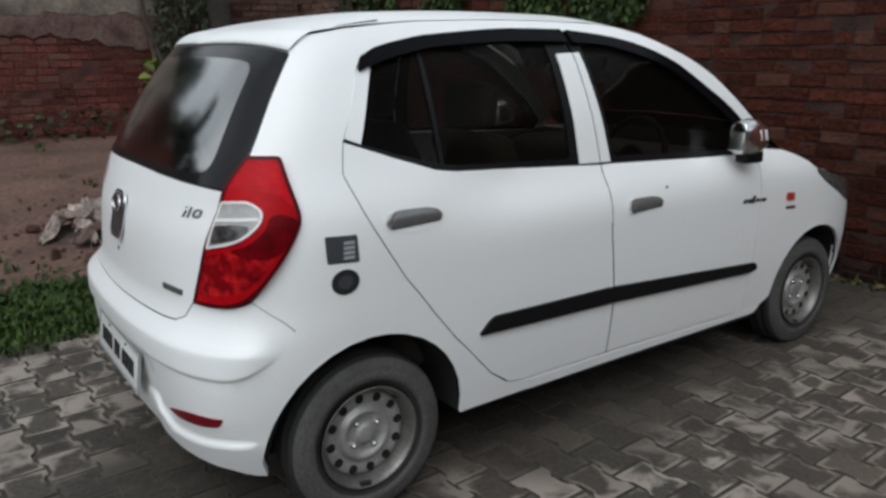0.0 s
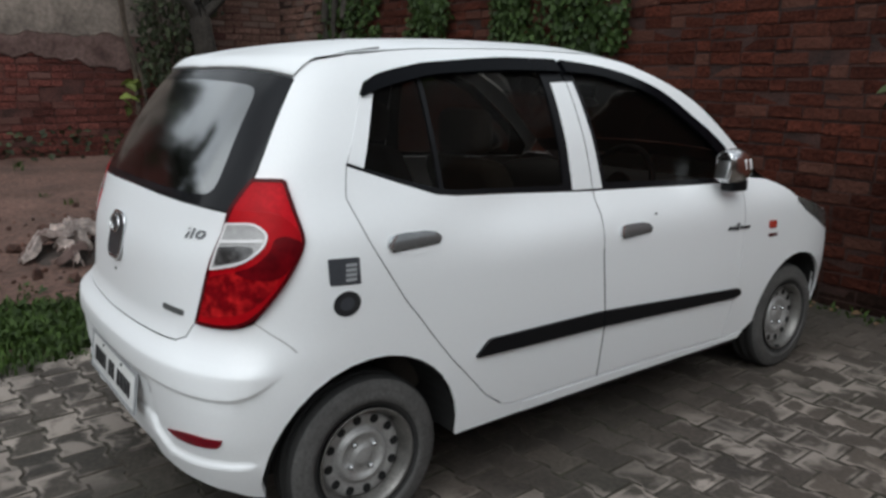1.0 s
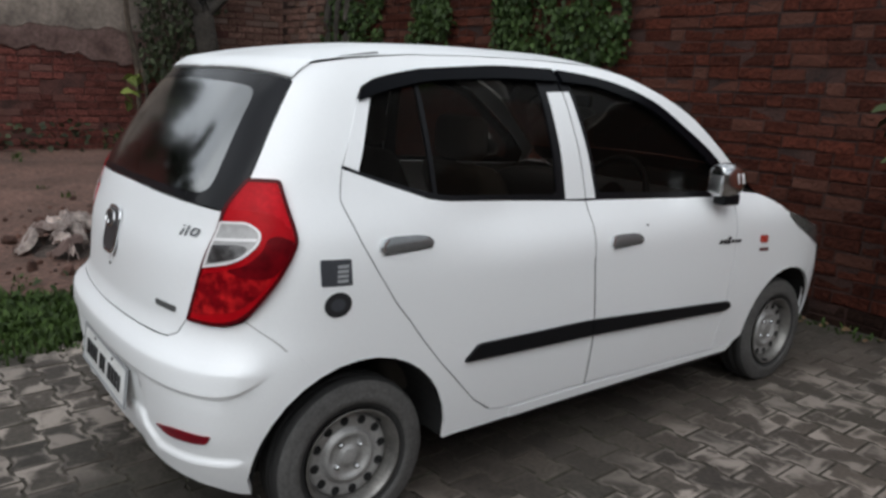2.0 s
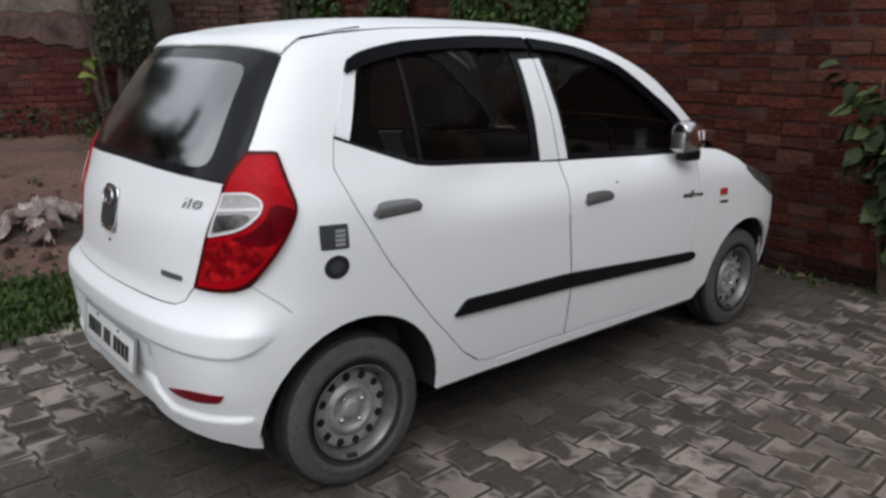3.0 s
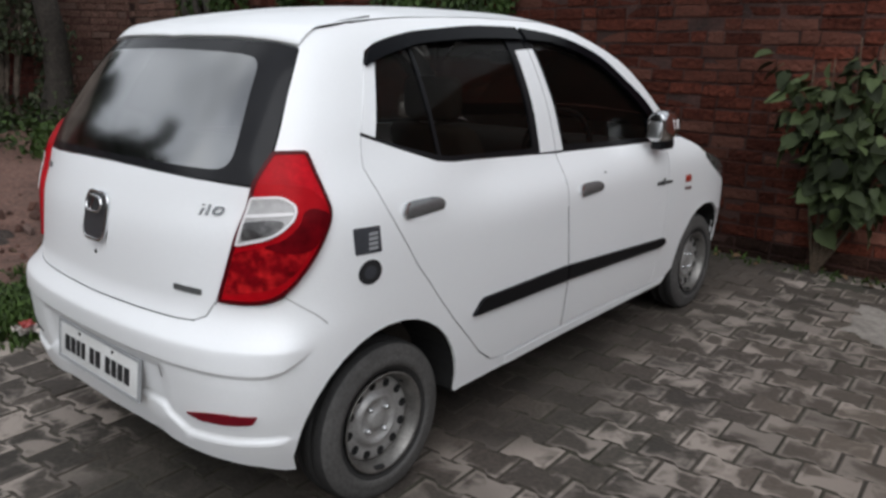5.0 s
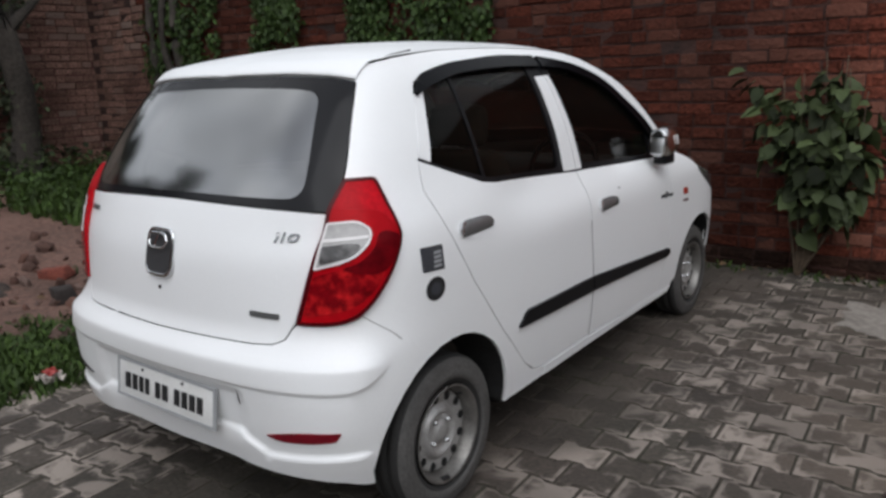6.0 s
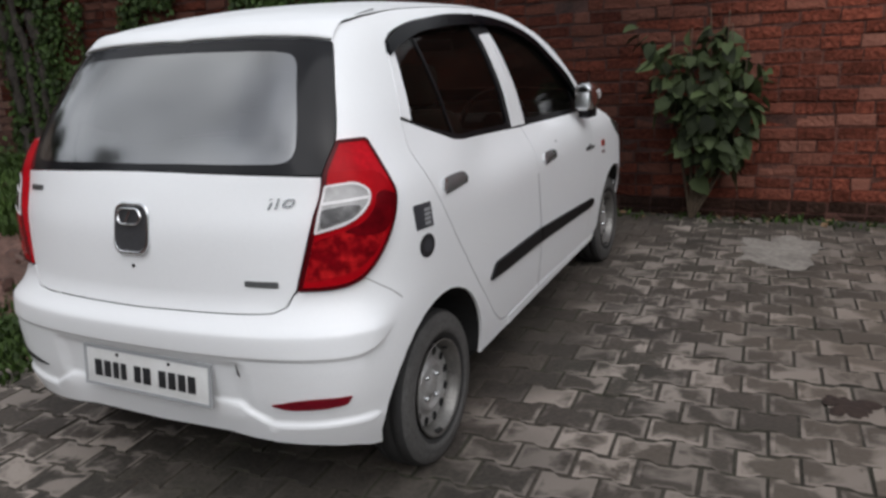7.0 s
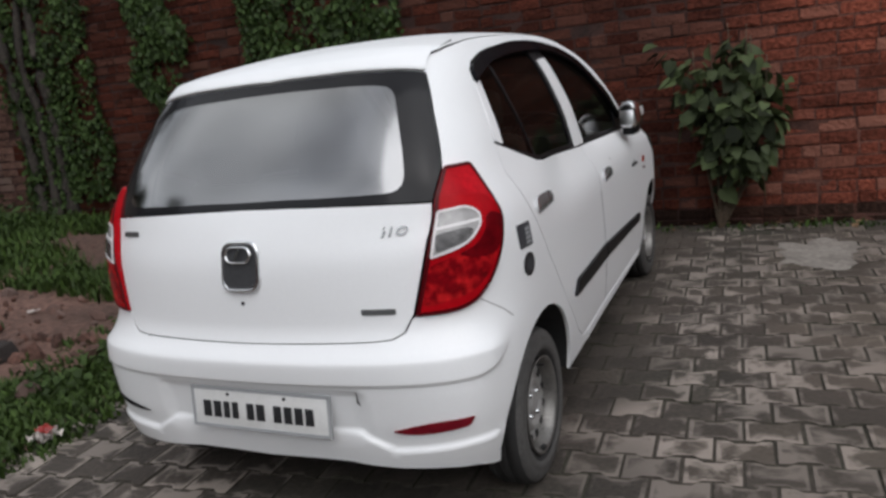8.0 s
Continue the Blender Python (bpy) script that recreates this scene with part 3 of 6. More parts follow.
        part("reflector_bowl", sheet(bulb, side=side, lift=.0114, deep=.001, step=.02, place=swollen), M["smoked_lens"], lamp, "dark bowl behind the clear lens")
        bar = rounded([(U(-.553), .958, .002), (U(-.466), .966, .002), (U(-.466), .974, .002), (U(-.551), .967, .002)])
        part("lens_divider", sheet(bar, side=side, lift=.0125, deep=.003, step=.02, place=swollen), M["pale"], lamp)
        # rub strip
        strip = rounded([(.056, .515, .01), (.688, .495), (.684, .558), (.114, .569, .02)])
        part("rub_strip", sheet(strip, side=side, lift=.011, deep=.012), M["trim"], rear_door, "black rub strip")
        strip = rounded([(.699, .495), (1.583, .452, .012), (1.637, .464, .012), (1.617, .493, .012), (.695, .557)])
        part("rub_strip", sheet(strip, side=side, lift=.011, deep=.012), M["trim"], front_door, "black rub strip")
        # door handles: a dark flap with a bright end over a bowl pressed into the door
        for door, u, z in ((rear_door, -.176, .938), (front_door, .860, .850)):
            bowl = rounded([(u - .090, z - .026, .03), (u, z - .052, .05), (u + .086, z - .034, .03), (u + .090, z - .008, .01), (u - .092, z - .008, .01)])
            part("handle_recess", sheet(bowl, side=side, lift=.0012, deep=.003, step=.02), M["paint"], door)
            flap = rounded([(u - .097, z - .012, .015), (u - .082, z - .025, .010), (u + .086, z - .018, .010), (u + .098, z - .004, .012), (u + .080, z + .014, .020), (u + .040, z + .023, .03), (u - .052, z + .025, .02), (u - .090, z + .019, .015)])
            grip = part("door_handle", bulged(sheet(flap, side=side, lift=.005, deep=.010, step=.012), side, .008), M["satin"], door, "satin grey door handle with a bright end")
            end = rounded([(u - .099, z - .010, .012), (u - .084, z - .025, .008), (u - .066, z + .023, .008), (u - .090, z + .021, .012)])
            part("handle_end", bulged(sheet(end, side=side, lift=.008, deep=.010, step=.008), side, .007), M["satin_bright"], grip, "bright satin end of the handle")
            # black strip paints the shadow below the handle's lower edge
            edge = rounded([(u - .080, z - .028, .004), (u + .086, z - .021, .004), (u + .092, z - .012, .004), (u - .080, z - .019, .004)])
            part("handle_gap", sheet(edge, side=side, lift=.004, deep=.004, step=.02), M["hole"], grip, "black strip painted as shadow under the handle")
        if side == 1:
            fuel_things(car)
            chip = rounded([(.978, .897, .002), (.990, .892, .002), (1.000, .894, .002), (.992, .901, .002)])
            part("paint_chip", sheet(chip, side=1, lift=.0012, deep=.001, step=.01), M["ink"], front_door, "small dark paint chip")
    rear_end(car)
    top_side(car)
    wheels(car)
    cabin(car)
    return car


def bulged(bm, side, swell):
    """Swells the middle of a small cap outwards."""
    inner = [v for v in bm.verts if all(f.smooth for f in v.link_faces)]
    edge = [v.co.copy() for v in bm.verts if not all(f.smooth for f in v.link_faces)]
    for v in inner:
        d = min(((v.co - e).length for e in edge), default=0)
        v.co.x += side * swell * min(1, d / .02)
    return bm


def fuel_things(car):
    plate = rounded([(U(-.340), .916, .004), (U(-.334), .839, .004), (U(-.269), .835, .004), (U(-.274), .912, .004)])
    flap = part("fuel_sticker", sheet(plate, side=1, lift=.002, deep=.002), M["sticker"], car, "dark square sticker with grey print")
    for k in range(4):
        z = .897 - k * .014
        bar = rounded([(U(-.302), z), (U(-.302), z - .009), (U(-.279), z - .009), (U(-.279), z)])
        part("print_bar", sheet(bar, side=1, lift=.0026, deep=.0005), M["grey_print"], flap)
    c, r = (U(-.298), .781), .037
    ring = [Vector((c[0] + r * math.cos(a), c[1] + r * math.sin(a))) for a in (k * math.tau / 24 for k in range(24))]
    cap = part("fuel_cap_sticker", sheet(ring, side=1, lift=.002, deep=.002, step=.02), M["ink"], car, "round black sticker on the fuel flap")
    ring = [Vector((c[0] + .02 * math.cos(a), c[1] + .02 * math.sin(a))) for a in (k * math.tau / 20 for k in range(20))]
    part("print_disc", sheet(ring, side=1, lift=.0026, deep=.0005, step=.02), M["sticker"], cap)
    # dark script on the door, drawn as strokes, and the side turn signal
    for u, z, w, h in ((1.500, .780, .026, .018), (1.531, .779, .022, .020), (1.559, .782, .022, .034), (1.588, .776, .020, .016), (1.613, .774, .018, .014), (1.640, .772, .026, .015)):
        bar = rounded([(u - w / 2 - .004, z - h / 2, .004), (u + w / 2 - .004, z - h / 2 - .001, .004), (u + w / 2 + .005, z + h / 2 - .002, .004), (u - w / 2 + .006, z + h / 2, .004)])
        part("script_stroke", sheet(bar, side=1, lift=.002, deep=.002, step=.02), M["ink"], car, "stroke of dark script")
    lamp = rounded([(1.815, .746, .014), (1.880, .741, .014), (1.878, .778, .014), (1.813, .782, .014)])
    part("side_repeater", sheet(lamp, side=1, lift=.004, deep=.006, step=.02), M["amber"], car, "orange side turn signal")
    bar = rounded([(1.820, .706), (1.895, .701), (1.894, .716), (1.819, .720)])
    part("fender_badge", sheet(bar, side=1, lift=.002, deep=.002, step=.02), M["mark_red"], car, "small dark red badge under the turn signal")


def ledge_line(s):
    """Height of the crease under the proud upper band of the rear bumper."""
    t = min(1, max(0, (s + .500) / .092))
    return .5385 + .061 * t * t


def lip_line(s):
    """Height of the crease over the proud lower lip."""
    return .325 + .055 * min(1, max(0, (-.655 - s) / .07)) + .015 * min(1, max(0, (s + .64) / .12))


def ledge(u, z):
    """The rear bumper: a proud upper band, a drawn-in middle and a proud lower lip."""
    s = u / TAIL
    fade = min(1, max(0, (-.403 - s) / .055))
    up = min(1, max(0, .5 + (z - ledge_line(s)) / .005))
    back = min(1, max(0, (ledge_line(s) - z) / .09))
    out = fade * ((.020 * min(1, max(0, (.642 - z) / .037)) - .006 * min(1, max(0, (.603 - z) / .06))) * (1 - back) - .008 * (1 - up) * (1 - back) - .002 * back)
    t = min(1, max(0, (lip_line(s) - z) / .012 + .5))
    low = .015 * t * t * (3 - 2 * t) * min(1, max(0, (-.425 - s) / .05)) * (1 - .55 * min(1, max(0, (-.72 - s) / .05)))
    # shallow bay for the number plate
    x = skin(u, z).x
    bay = -.011 * min(1, max(0, (.405 - x) / .035)) * min(1, max(0, (.522 - z) / .012)) * min(1, max(0, (z - .345) / .04))
    return skin(u, z) + outward(u, z) * (out + low + bay), outward(u, z)


# where the sides of the plate bay begin and end along the tail
BAY = [next(v / 400 * TAIL for v in range(-400, 0) if skin(v / 400 * TAIL, .44).x >= x) for x in (.370, .405)]


def rear_end(car):
    rear_arch = arch(.022, .267, .333, -4, 190, back=.346)
    k0 = min(range(len(rear_arch)), key=lambda k: (rear_arch[k] - Vector((U(-.358), .614))).length)
    loop = ([Vector(p) for p in ((-TAIL, .266), (-TAIL, .6565), (U(-.764), .6595), (U(-.685), .6605), (U(-.645), .664), (U(-.622), .680), (U(-.611), .712), (U(-.604), .7225), (U(-.552), .7215), (U(-.514), .7265), (U(-.482), .743))]
            + [Vector(p) for p in SEAM] + rear_arch[k0:-1] + [Vector(p) for p in ((U(-.452), .219), (U(-.507), .250), (U(-.57), .261), (U(-.66), .263), (U(-.73), .270), (U(-.85), .271))])
    bumper = part("rear_bumper", sheet(loop, both=True, step=.024, place=ledge, deep=.03, lines=[[Vector((U(-1 + .03 * k), ledge_line(-1 + .03 * k) + d)) for k in range(21)] for d in (-.045, -.009, -.0025, .0025, .009)] + [[Vector((U(-1 + .03 * k), lip_line(-1 + .03 * k) + d)) for k in range(19)] for d in (-.014, -.006, 0, .006, .014)] + [[Vector((U(-1 + .03 * k), z)) for k in range(20)] for z in (.592, .6015, .6065, .616, .630, .642)] + [[Vector((u, z)) for z in (.30, .36, .42, .48, .515)] for u in BAY] + [[Vector((U(-1 + .03 * k), z)) for k in range(12)] for z in (.508, .520)]), M["paint"], car, "white rear bumper with a small scrape")
    refl = [(U(-.503), .421, .005), (U(-.514), .395, .01), (U(-.565), .384, .05), (U(-.625), .377, .04), (U(-.657), .388, .003), (U(-.585), .419, .05)]
    part("reflector", sheet(rounded(refl), side=1, lift=.004, deep=.012, step=.02, place=ledge), M["lens_red_small"], bumper, "red bumper reflector")
    slit = [(U(-.498), .424, .003), (U(-.508), .408, .006), (U(-.597), .384, .05), (U(-.647), .385, .003), (U(-.569), .413, .05)]
    part("reflector_slot", sheet(rounded(slit), side=-1, lift=.003, deep=.006, step=.02, place=ledge), M["trim"], bumper, "dark empty reflector slot")
    # scrape beside the number plate
    bm = bmesh.new()
    scratch = [(.379, .521), (.376, .508), (.374, .494), (.375, .482), (.380, .474)]
    rows = []
    for k, (x, z) in enumerate(scratch):
        u = next(v / 400 * TAIL for v in range(-400, 0) if skin(v / 400 * TAIL, z).x >= x)
        p, n = ledge(u, z)
        w = (.001, .002, .0025, .004, .002)[k]
        rows.append((bm.verts.new(p + n * .005 + Vector((-w, 0, 0))), bm.verts.new(p + n * .005 + Vector((w, 0, 0)))))
    for a, b in zip(rows, rows[1:]):
        bm.faces.new((a[0], a[1], b[1], b[0]))
    part("scrape", bm, M["ink"], bumper, "dark scrape in the paint")
    # number plate, a little askew
    plate = part("number_plate", box(.262, .003, .062, .003), M["plate"], car, "white number plate with black characters, slightly askew")
    tilt = pose(.018, -.5330, .440, -7, .8, 0)
    plate.matrix_basis = tilt
    part("plate_frame", frame_box(.268, .068, .258, .058, .0055), M["grey_print"], plate, "grey plate frame")
    x = -.225
    for wide in (.038, .036, .030, .030, 0, .034, .038, 0, .036, .036, .036, .036):
        if not wide:
            x += .024
            continue
        b = part("plate_bar", box(wide / 2 - .003, .0015, .027, .001), M["ink"], plate, "black bar")
        b.location = (x + wide / 2, -.0042, -.006)
        x += wide + .004
    for x in (-.12, .1):
        b = part("plate_bolt", box(.005, .003, .005, .002), M["ink"], plate)
        b.location = (x, -.004, .046)
    # tailgate: lower skin, glass, header
    low = [Vector(p) for p in ((-TAIL, .660), (U(-.764), .663), (U(-.685), .664), (U(-.648), .6675), (U(-.626), .682), (U(-.615), .712), (U(-.607), .728), (U(-.589), .830), (U(-.569), .940), (U(-.541), 1.040),
                               (U(-.622), 1.049), (U(-.718), 1.055), (U(-.859), 1.060), (-TAIL, 1.062))]
    gate = part("tailgate", sheet(low, both=True, step=.03), M["paint"], car, "white tailgate")
    outer = [Vector(p) for p in ((-TAIL, 1.065), (U(-.859), 1.064), (U(-.717), 1.059), (U(-.622), 1.053), (U(-.539), 1.046), (U(-.517), 1.097), (U(-.5015), 1.133), (U(-.499), 1.161), (U(-.491), 1.289), (U(-.483), 1.408),
                                 (U(-.560), 1.423), (U(-.713), 1.432), (U(-.925), 1.433), (-TAIL, 1.430))]
    inner = rounded([(-TAIL, 1.084), (U(-.860), 1.085), (U(-.676), 1.082), (U(-.580), 1.081, .06), (U(-.579), 1.378, .09), (U(-.640), 1.390), (U(-.711), 1.395), (U(-.909), 1.400), (-TAIL, 1.400)])
    part("glass_border", sheet(ring_half(outer, inner), both=True, step=.03, lift=.001), M["frit"], gate, "black border of the rear window")
    part("rear_window", sheet(inner, both=True, step=.03, lift=.0005, edge=False), M["rear_glass"], gate, "rear window with a reflecting film")
    # handle recess with emblem, lettering
    c = skin(-TAIL, .899)
    hatch = part("gate_handle", oval_ring(.066, .074, .034, .0065), M["chrome"], gate, "chrome-rimmed recess of the tailgate handle")
    hatch.matrix_basis = pose(.008, c.y - .004, .899, 90 - 13, 0, 0)
    b = part("recess", oval_cup(.064, .068, .032, .004), M["recess"], hatch, "dark recess")
    b = part("emblem", oval_ring(.046, .024, .024, .005), M["chrome"], hatch, "oval chrome emblem")
    b.location = (0, .036, .012)
    b = part("emblem_bar", slab([(-.012, -.018), (-.004, -.018), (.014, .018), (.006, .018)], .006), M["chrome"], hatch)
    b.location = (0, .036, .012)
    bolt = part("lock", disc(.006, .004, 12), M["ink"], gate, "small black lock")
    bolt.matrix_basis = pose(0, skin(-TAIL, .783).y - .001, .783, 90, 0, 0)
    for u, z, w, h in ((U(-.645), .968, .005, .020), (U(-.642), .986, .004, .005), (U(-.631), .974, .005, .030), (U(-.610), .974, .028, .024)):
        r = .016 if w > .02 else .003
        mark = rounded([(u - w / 2 - .005, z - h / 2, r), (u + w / 2 - .005, z - h / 2, r), (u + w / 2 + .005, z + h / 2, r), (u - w / 2 + .005, z + h / 2, r)])
        hole = [shrunk(mark, .0055)] if w > .02 else []
        part("gate_mark", sheet(mark, hole, side=1, lift=.005, deep=.005, step=.01), M["mark_chrome"], gate, "small chrome mark")
    for side, u0, u1, z in ((1, -.702, -.637, .741), (-1, -.650, -.590, .986)):
        mark = rounded([(U(u0), z, .003), (U(u1), z - .004, .003), (U(u1), z + .013, .003), (U(u0), z + .017, .003)])
        part("gate_badge", sheet(mark, side=side, lift=.004, deep=.004, step=.02), M["badge"], gate, "small grey badge")


def ring_half(outer, inner):
    """The border between two half outlines that both begin and end on the middle line."""
    return outer + list(reversed(inner))


def cap(rows, steps, crown, shift):
    """A panel spanned from rim to rim over the car: rows are u along the rim."""
    bm = bmesh.new()
    grid = []
    for u in rows:
        e = skin(u, rim(u))
        line = []
        for k in range(-steps, steps + 1):
            q = k / steps
            line.append(bm.verts.new((e.x * q, e.y + shift(u) * (1 - q * q), e.z + crown(u) * (1 - abs(q) ** 2.4))))
        grid.append(line)
    for a, b in zip(grid, grid[1:]):
        for i in range(2 * steps):
            bm.faces.new((a[i], a[i + 1], b[i + 1], b[i])).smooth = True
    return bm


def top_side(car):
    steps = 14
    # roof: rolled over at the back, down to the glass
    bm = bmesh.new()
    grid = []
    back, lip = [], []
    edge = [(-TAIL, 1.434), (U(-.927), 1.437), (U(-.715), 1.436), (U(-.561), 1.426), (U(-.483), 1.412)]
    for k in range(-steps, steps + 1):
        q = k / steps
        lo, hi = -TAIL, U(-.454)
        for _ in range(30):
            mid = (lo + hi) / 2
            lo, hi = (mid, hi) if skin(mid, rim(mid)).x < abs(q) * skin(U(-.454), 1.458).x else (lo, mid)
        p = skin(lo, rim(lo)) + outward(lo, rim(lo)) * .010
        back.append((p.y, p.z + .003))
        u = -TAIL + (lo + TAIL) * (1 - .483) / (1 - .454)
        foot, n = skin(u, curve(edge, u)), outward(u, curve(edge, u))
        lip.append((foot - n * .012, foot + n * .007, p + Vector((0, 0, .003))))
    e0 = skin(U(-.454), 1.458)
    rows = [U(-.454) + (1.10 - U(-.454)) * k / 34 for k in range(35)]
    for u in rows:
        e = skin(u, rim(u))
        w = math.exp(-((e.y - e0.y) / .16))
        line = []
        for k in range(-steps, steps + 1):
            q = k / steps
            c = .045 * (1 - abs(q) ** 2.6)
            by, bz = back[k + steps]
            y = e.y + (by - e0.y) * w
            z = (e.z + c) * (1 - w) + w * (bz + (e.z - e0.z))
            line.append(bm.verts.new((e.x * q * .9995, y, z + .002)))
        grid.append(line)
    rolled = []
    for t in (None, 0, .15, .3, .45, .6, .75, .9):
        line = []
        for k in range(2 * steps + 1):
            inner, foot, knee = lip[k]
            s = -1 if k < steps else 1
            far = grid[1][k].co
            foot, knee = Vector((foot.x * s, foot.y, foot.z)), Vector((knee.x * s, knee.y, knee.z))
            q = Vector((inner.x * s, inner.y, inner.z)) if t is None else foot * (1 - t) ** 2 + knee * 2 * t * (1 - t) + far * t * t
            line.append(bm.verts.new(q))
        rolled.append(line)
    for v in grid.pop(0):
        bm.verts.remove(v)
    grid = rolled + grid
    for a, b in zip(grid, grid[1:]):
        for i in range(2 * steps):
            bm.faces.new((a[i], a[i + 1], b[i + 1], b[i])).smooth = a is not rolled[0]
    part("roof", bm, M["paint"], car, "white roof panel")
    for side in (1, -1):
        bm = bmesh.new()
        prev = None
        for k in range(24):
            u = U(-.440) + (-.20 - U(-.440)) * k / 23
            e = skin(u, rim(u))
            t = min(1, max(0, (u - U(-.440)) / .75))
            inset = .004 + .050 * t
            w = math.exp(-((e.y - e0.y) / .16))
            z = e.z + .045 * (1 - (1 - inset / e.x) ** 2.6) * (1 - w) + .003 + .006 * w * t
            wide = .008 * (1 - .8 * k / 23)
            v = [bm.verts.new((side * (e.x - inset + dx), e.y, z + dz)) for dx, dz in ((-wide, .001), (-wide * .3, .006), (wide * .5, .001))]
            if prev:
                for i in range(2):
                    bm.faces.new((prev[i], prev[i + 1], v[i + 1], v[i])).smooth = True
            prev = v
        seam = bmesh.new()
        prev = None
        for u, z in ((U(-.482), 1.409), (U(-.470), 1.432), (U(-.460), 1.449), (U(-.450), None), (U(-.440), None), (U(-.430), None), (U(-.420), None)):
            e = skin(u, z or rim(u))
            v = [seam.verts.new((side * (e.x + dx), e.y + dy, e.z + dz)) for dx, dy, dz in ((-.045, .004, -.002), (-.010, .0, .0005), (-.001, -.001, .001), (.003, 0, -.010))]
            if prev:
                for i in range(3):
                    seam.faces.new((prev[i], prev[i + 1], v[i + 1], v[i])).smooth = True
            prev = v
        part("roof_seam", seam, M["paint"], car)
        prev = None
        for u, z, wide in ((U(-.480), 1.414, .001), (U(-.470), 1.433, .003), (U(-.460), 1.450, .004), (U(-.450), None, .005), (U(-.440), None, .005)):
            e = skin(u, z or rim(u))
            v = [bm.verts.new((side * (e.x - .010 + dx), e.y, e.z + dz)) for dx, dz in ((-wide, .0015), (0, .005), (wide, .0015))]
            if prev:
                for i in range(2):
                    bm.faces.new((prev[i], prev[i + 1], v[i + 1], v[i])).smooth = True
            prev = v
        part("roof_moulding", bm, M["trim"], car, "thin black moulding in the roof seam")

    def crown(u):
        return .045 - .02 * min(1, max(0, (u - 1.1) / .5))

    def shift(u):
        return .17 * min(1, max(0, (u - 1.0) / .7))
    part("windscreen", cap([1.10 + .055 * k for k in range(12)], steps, crown, shift), M["glass"], car, "tinted windscreen")
    part("cowl", cap([1.705, 1.74, 1.79, 1.82], steps, lambda u: .02, lambda u: .17 - .05 * (u - 1.7)), M["trim"], car, "black cowl below the windscreen")
    part("hood", cap([1.82 + (2.62 - 1.82) * k / 14 for k in range(15)], steps, lambda u: .028 + .012 * max(0, u - 1.8), lambda u: .165 * (1 - (u - 1.82) / .8) + .23 * ((u - 1.82) / .8) ** 2), M["paint"], car, "white hood")
    # front bumper and grille
    front_arch = list(reversed(arch(2.474, .258, .332, -6, 184)))
    k1 = max(k for k in range(len(front_arch)) if front_arch[k].x < 2.295)
    loop = front_arch[k1:] + [Vector((2.495, .196)), Vector((2.640, .196)), Vector((NOSE + BOW, .21)), Vector((NOSE + BOW, .712)), Vector((2.800, .725)), Vector((2.665, .735)), Vector((2.655, .687)), Vector((2.560, .650)), Vector((2.413, .662)), Vector((2.382, .613)), Vector((2.354, .557))]
    bumper = part("front_bumper", sheet(loop, both=True, step=.04, deep=.03), M["paint"], car, "white front bumper")
    grille = rounded([(2.800, .296, .03), (NOSE + BOW, .30), (NOSE + BOW, .46), (2.840, .456, .03)])
    part("grille", sheet(grille, both=True, lift=.006, step=.04), M["trim"], bumper, "black air intake")
    # door mirrors
    for side in (1, -1):
        bm = bmesh.new()
        bmesh.ops.create_uvsphere(bm, u_segments=28, v_segments=18, radius=1)
        for v in bm.verts:
            x, y, z = v.co
            y = math.copysign(abs(y) ** .85, y)
            v.co = (math.copysign(abs(x) ** .85, x) * .049, max(y * .095, -.066), math.copysign(abs(z) ** .8, z) * .075 * (1 - .12 * max(0, y)))
        for f in bm.faces:
            f.smooth = True
        m = part("door_mirror", bm, M["dark_chrome"], car, "chrome-capped door mirror")
        m.matrix_basis = pose(side * .795, 1.810, 1.056, 0, 0, side * -8) @ Matrix.Diagonal((side, 1, 1, 1))
        b = part("mirror_rim", oval_ring(.039, .060, .034, .006), M["chrome"], m, "bright chrome rim")
        b.matrix_basis = pose(0, -.066, 0, 90, 0, 0)
        b = part("mirror_glass", box(.034, .004, .054, .006), M["mirror"], m, "mirror glass")
        b.matrix_basis = pose(0, -.068, 0, -14, 0, 0)
        for dy in (.012, .042):
            b = part("mirror_mark", box(.003, .006, .022, .002), M["pale"], m, "pale slash on the cap")
            b.matrix_basis = pose(.0455, dy, .010, 14, 0, 0)
        b = part("mirror_foot", box(.034, .050, .026, .012), M["trim"], m, "black mirror foot")
        b.location = (-.012, .020, -.082)


